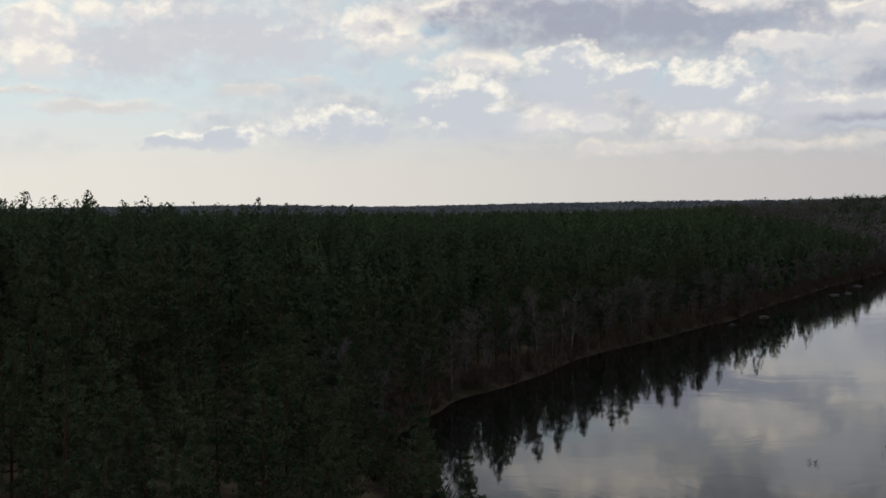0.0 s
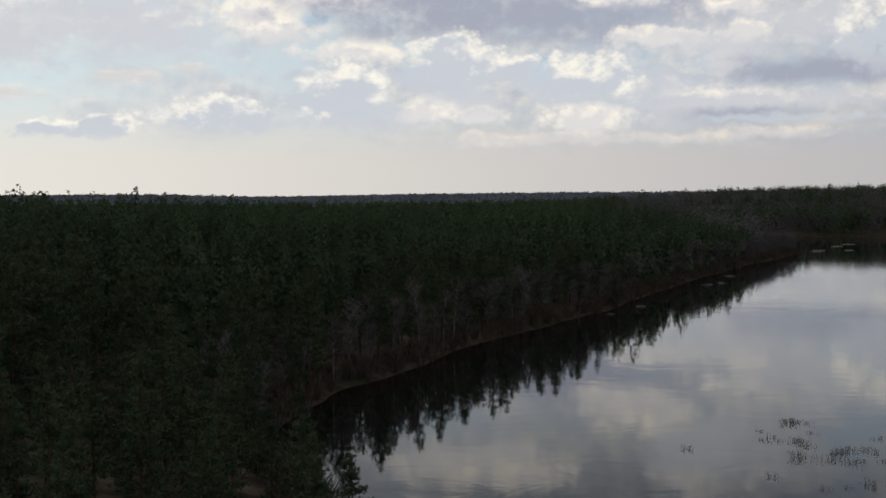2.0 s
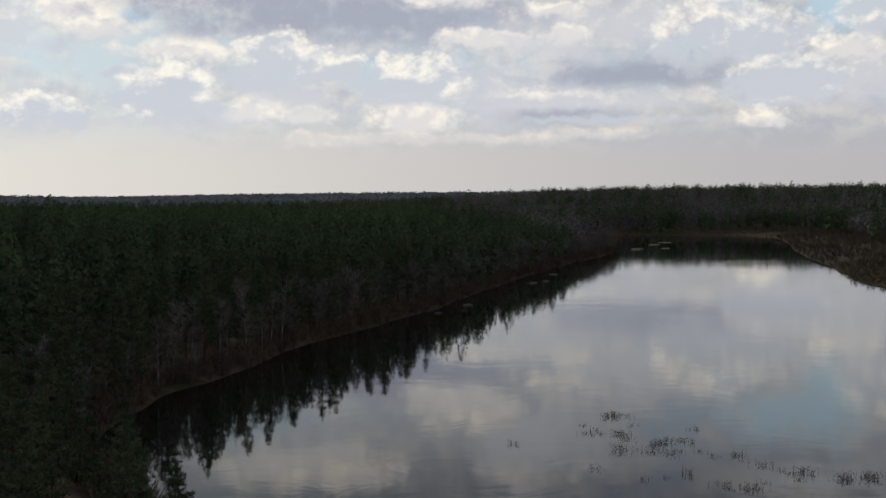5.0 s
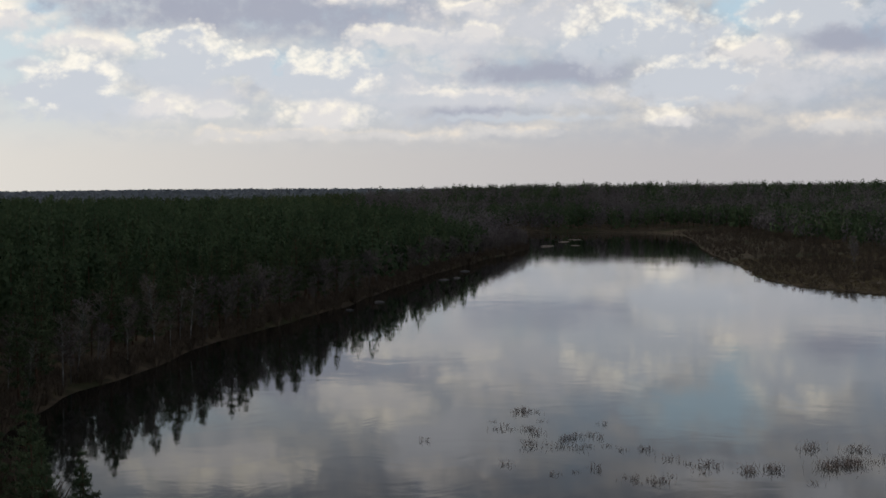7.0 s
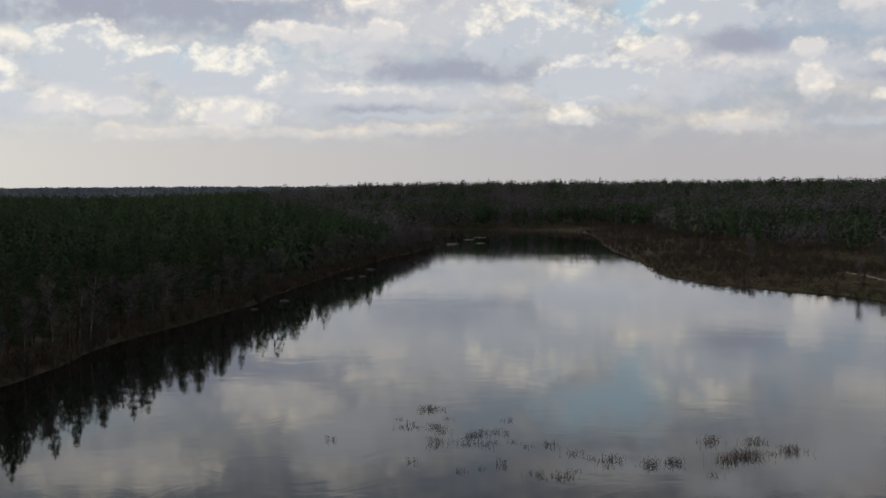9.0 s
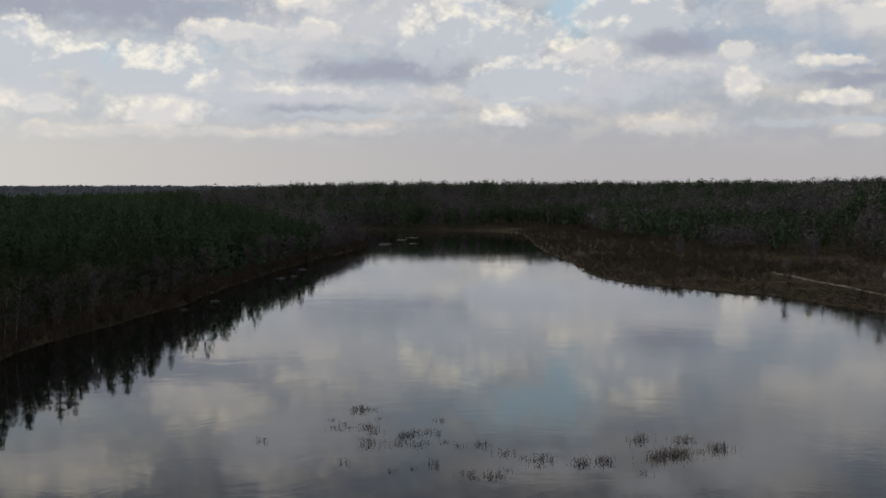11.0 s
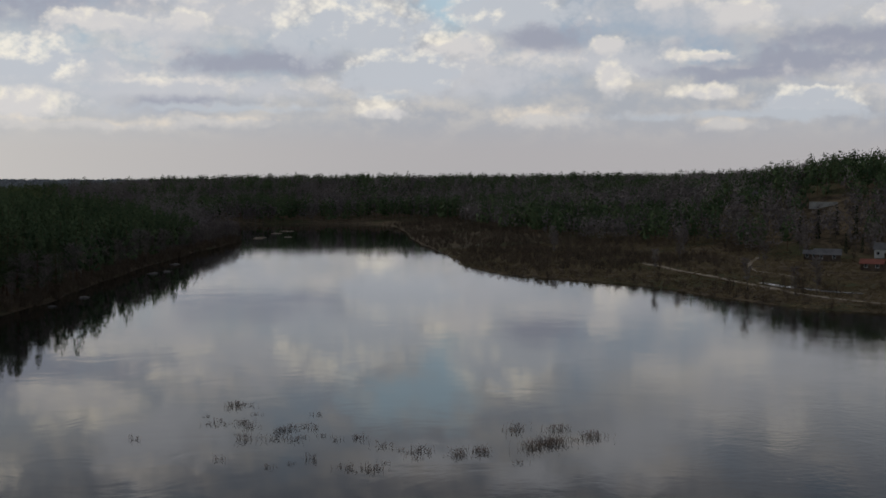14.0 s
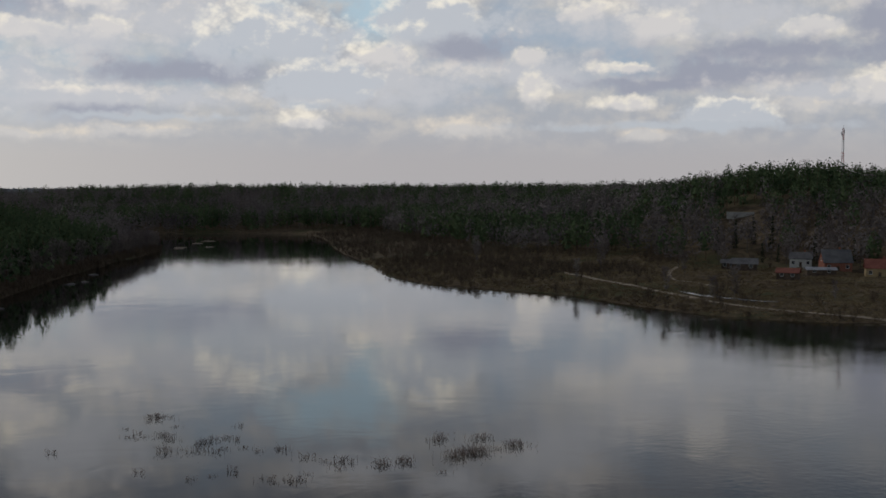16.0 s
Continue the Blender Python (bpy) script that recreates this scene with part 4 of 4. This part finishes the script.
# first six are pale mounds added in place of white riffles, the rest boulders
for i, (x, y, a, b) in enumerate(((262, 628, 3.5, 0.8), (268, 640, 4.0, 0.9), (300, 690, 5.0, 1.0), (285, 640, 3.0, 0.7), (258, 655, 2.5, 0.8), (320, 720, 4.5, 0.9),
                                  (85, 322, 1.6, 0.5), (128, 398, 2.2, 0.6), (135, 405, 1.6, 0.5), (72, 302, 1.0, 0.4), (150, 440, 2.0, 0.5), (300, 480, 1.6, 0.5))):
    st = tagged(lump("river_stone", (a, b, 0.42), STONE if i > 5 else SAND, i * 3.1), "pale stone shoal put where a riffle streaks the river", "stone", "stones in the river")
    st.location, st.rotation_euler = (x, y, 0.0), (0, 0, rng.uniform(-0.4, 0.4))

# ---------------------------------------------------------------- houses, mast and walls under the hill


def box_mesh(name, parts, mat):
    """Boxes (centre, size) joined into one mesh with softened edges."""
    bm = bmesh.new()
    for (cx, cy, cz), (sx, sy, sz) in parts:
        m = Matrix.Translation((cx, cy, cz)) @ Matrix.Diagonal((sx, sy, sz, 1))
        bmesh.ops.create_cube(bm, size=1, matrix=m)
    bmesh.ops.bevel(bm, geom=bm.edges[:], offset=0.02, segments=1, affect="EDGES")
    me = bpy.data.meshes.new(name)
    bm.to_mesh(me)
    bm.free()
    me.materials.append(mat)
    return me


def poly_mesh(name, verts, faces, mat):
    me = bpy.data.meshes.new(name)
    me.from_pydata(verts, [], faces)
    me.materials.append(mat)
    me.update()
    return me


FRAME_WHITE = grained("white_window_frame", (0.55, 0.55, 0.53), (0.72, 0.72, 0.70), 1.0, 6.0, 0.6)


def house(name, label, x, y, turn, wide, deep, wall_h, roof_h, wall_mat, roof_mat, windows=3, chimney=True, category="house", gable_mat=None):
    """A gabled house, its ridge along local x; the front looks along -y."""
    e = tagged(new(name), label, category)
    z = min(ground_at(x + a, y + b) for a in (-wide / 2, wide / 2) for b in (-deep / 2, deep / 2))
    e.matrix_basis = pose(x, y, z, 0, 0, turn)
    w, d = wide / 2, deep / 2
    top = wall_h + 0.8
    part_mesh("wall", poly_mesh("wall", [(-w, -d, -0.5), (w, -d, -0.5), (w, d, -0.5), (-w, d, -0.5), (-w, -d, top), (w, -d, top), (w, d, top), (-w, d, top),
                                         (-w, 0, top + roof_h), (w, 0, top + roof_h)],
                                [(0, 1, 5, 4), (2, 3, 7, 6), (1, 2, 6, 9, 5), (3, 0, 4, 8, 7), (3, 2, 1, 0)], wall_mat), e)
    o, th = 0.45, 0.16
    sl = roof_h / d
    for sgn in (-1, 1):
        y0, z0 = sgn * (d + o), top - o * sl
        vs = [(-w - o, y0, z0 + 0.03), (w + o, y0, z0 + 0.03), (w + o, 0, top + roof_h + 0.03), (-w - o, 0, top + roof_h + 0.03)]
        vs += [(a, b, c + th) for a, b, c in vs]
        part_mesh("roof", poly_mesh("roof", vs, [(3, 2, 1, 0), (4, 5, 6, 7), (0, 1, 5, 4), (1, 2, 6, 5), (2, 3, 7, 6), (3, 0, 4, 7)], roof_mat), e)
    for k in range(windows):
        wx = -w + wide * (k + 0.5) / windows
        if k == 1 and windows > 2:
            part_mesh("door", box_mesh("door", [((wx, -d - 0.03, 1.05), (0.95, 0.1, 2.1))], TIMBER), e, "dark wooden door")
            continue
        fr = part_mesh("window", box_mesh("window", [((wx - 0.55, -d - 0.03, 1.9), (0.1, 0.1, 1.3)), ((wx + 0.55, -d - 0.03, 1.9), (0.1, 0.1, 1.3)),
                                                     ((wx, -d - 0.03, 1.28), (1.2, 0.12, 0.1)), ((wx, -d - 0.03, 2.52), (1.2, 0.1, 0.1)), ((wx, -d - 0.03, 1.9), (0.06, 0.08, 1.2))], FRAME_WHITE), e)
        part_mesh("pane", box_mesh("pane", [((wx, -d - 0.012, 1.9), (1.0, 0.02, 1.16))], GLASS), fr)
    for sx in (-1, 1):
        fr = part_mesh("window", box_mesh("window", [((sx * (w + 0.03), 0, top + 0.2), (0.1, 1.0, 0.1)), ((sx * (w + 0.03), 0, top + 1.2), (0.1, 1.0, 0.1)),
                                                     ((sx * (w + 0.03), -0.45, top + 0.7), (0.1, 0.1, 1.0)), ((sx * (w + 0.03), 0.45, top + 0.7), (0.1, 0.1, 1.0))], FRAME_WHITE), e) if roof_h > 1.9 else None
        if fr:
            part_mesh("pane", box_mesh("pane", [((sx * (w + 0.012), 0, top + 0.7), (0.02, 0.84, 0.92))], GLASS), fr)
    if chimney:
        part_mesh("chimney", box_mesh("chimney", [((w * 0.35, d * 0.25, top + roof_h), (0.6, 0.6, 1.9)), ((w * 0.35, d * 0.25, top + roof_h + 0.95), (0.75, 0.75, 0.12))], BRICK), e, "brick chimney")
    return e


house("cottage", "white plastered cottage with a grey hipped roof", *on_ray(51.28, -3.13, 300)[:2], -52, 8.0, 6.5, 2.6, 2.2, PLASTER, SLATE)
house("farmhouse", "brick farmhouse under a steep grey roof", *on_ray(52.77, -3.27, 300)[:2], -38, 10.0, 8.5, 2.8, 4.2, BRICK, SLATE)
house("red_roofed_house", "yellow wooden house with a red tile roof", *on_ray(54.63, -3.45, 300)[:2], -50, 9.0, 7.0, 2.7, 2.8, YELLOW, RED_ROOF)
house("brick_house", "red brick house with a red roof", *on_ray(55.9, -3.3, 300)[:2], -50, 9.0, 8.0, 3.2, 3.2, BRICK, RED_ROOF)
house("tin_shed", "long low shed with a bright zinc roof", *on_ray(52.14, -3.47, 300)[:2], -42, 10.0, 5.0, 1.4, 0.7, TIMBER, TIN, 2, False, "shed")
house("board_shed", "dark weathered board shed near the track", *on_ray(50.75, -3.73, 300)[:2], -60, 7.0, 4.5, 1.8, 1.2, TIMBER, RED_ROOF, 2, False, "shed")
house("old_barn", "grey weathered barn by the meadow trees", *on_ray(48.83, -3.36, 300)[:2], -50, 9.0, 5.5, 2.0, 1.8, TIMBER, SLATE, 2, False, "barn")
house("wood_shed", "small dark wood shed beside the barn", *on_ray(48.1, -3.32, 300)[:2], -50, 5.0, 4.0, 1.8, 1.2, TIMBER, SLATE, 2, False, "shed")
house("hill_house", "pale house half hidden by hillside trees", hill_house_at[0], hill_house_at[1], -46, 8.0, 6.0, 3.0, 2.0, PLASTER, SLATE)


def fence_post_row(x0, y0, x1, y1, n):
    e = tagged(new("garden_fence"), "weathered post and rail garden fence", "fence")
    for k in range(n):
        f = k / (n - 1)
        x, y = x0 + (x1 - x0) * f, y0 + (y1 - y0) * f
        part_mesh("post", box_mesh("post", [((x, y, ground_at(x, y) + 0.5), (0.14, 0.14, 1.4))], TIMBER), e)
    for k in range(n - 1):
        a, b = k / (n - 1), (k + 1) / (n - 1)
        p0 = Vector((x0 + (x1 - x0) * a, y0 + (y1 - y0) * a, 0))
        p1 = Vector((x0 + (x1 - x0) * b, y0 + (y1 - y0) * b, 0))
        p0.z, p1.z = ground_at(p0.x, p0.y) + 0.95, ground_at(p1.x, p1.y) + 0.95
        part_mesh("rail", soup("rail", tube([p0, p1], [0.06, 0.06], 4), TIMBER), e)
    return e


fence_post_row(322, 236, 306, 268, 14)
garden_pine = spruce_forms[0]
for az, el, sc in ((50.3, -3.0, 0.45), (49.6, -3.0, 0.5), (51.9, -2.85, 0.6), (53.6, -2.9, 0.6), (54.1, -2.9, 0.5), (47.6, -2.6, 0.7), (48.4, -2.4, 0.75), (49.2, -2.2, 0.8), (50.0, -2.3, 0.75)):
    x, y, z, _d = on_ray(az, el, 300)
    place(garden_pine, False, x, y, z - 0.1, sc, rng.uniform(0, 6.28))

# retaining wall on the hillside
hx0, hy0 = wall_at[:2]
wall_e = tagged(new("retaining_wall"), "pale concrete retaining wall on the hillside", "wall")
wz = ground_at(hx0, hy0)
wall_e.matrix_basis = pose(hx0, hy0, wz, 0, 0, -48)
part_mesh("wall", box_mesh("wall", [((0, 0, 0.7), (12, 0.5, 3.0))], CONCRETE), wall_e)
part_mesh("coping", box_mesh("coping", [((0, 0, 2.28), (12.2, 0.7, 0.16))], CONCRETE), wall_e)

# lattice mast on the hill, red and white
mast = tagged(new("radio_mast"), "tall red and white lattice radio mast on the hill", "mast")
mast_x, mast_y = 511, 385
mz0 = ground_at(mast_x, mast_y)
mast.location = (mast_x, mast_y, mz0)
mh = 30.0 + 640 * math.tan(radians(3.09)) - mz0
bays = 18
corner = [(math.cos(a), math.sin(a)) for a in (0.4, 2.494, 4.589)]
for k in range(bays):
    z0, z1 = mh * k / bays, mh * (k + 1) / bays
    r0, r1 = 0.95 - 0.5 * k / bays, 0.95 - 0.5 * (k + 1) / bays
    bits = []
    for i in range(3):
        a, b = corner[i], corner[(i + 1) % 3]
        bits.append(tube([(a[0] * r0, a[1] * r0, z0), (a[0] * r1, a[1] * r1, z1)], [0.09, 0.09], 5))
        bits.append(tube([(a[0] * r0, a[1] * r0, z0), (b[0] * r1, b[1] * r1, z1)], [0.05, 0.05], 4))
        bits.append(tube([(a[0] * r1, a[1] * r1, z1), (b[0] * r1, b[1] * r1, z1)], [0.05, 0.05], 4))
    part_mesh("lattice_section", soup("lattice_section", np.concatenate(bits), RED_METAL if (k // 3) % 2 else WHITE_METAL), mast)
for k, (dz, an) in enumerate(((1.2, 0.3), (2.6, 2.3), (1.8, 4.4))):
    part_mesh("antenna", box_mesh("antenna", [((0.75 * math.cos(an), 0.75 * math.sin(an), mh - dz), (0.3, 0.3, 1.9))], DARK_METAL), mast, "dark panel antenna")
part_mesh("tip_rod", soup("tip_rod", tube([(0, 0, mh - 0.5), (0, 0, mh + 2.0)], [0.06, 0.03], 5), DARK_METAL), mast)

# pale tower far off among the trees
tw = tagged(new("white_tower"), "small white tower rising from distant woods", "tower")
twx, twy = 1180 * math.sin(radians(35.6)), 1180 * math.cos(radians(35.6))
twz = ground_at(twx, twy)
tw.location = (twx, twy, twz)
th_ = 36.0 - twz
part_mesh("shaft", soup("shaft", tube([(0, 0, -1), (0, 0, th_ * 0.5), (0, 0, th_)], [1.5, 1.3, 1.15], 12), PLASTER), tw)
part_mesh("cap", soup("cap", tube([(0, 0, th_), (0, 0, th_ + 0.5), (0, 0, th_ + 1.6)], [1.4, 1.3, 0.05], 12), SLATE), tw)
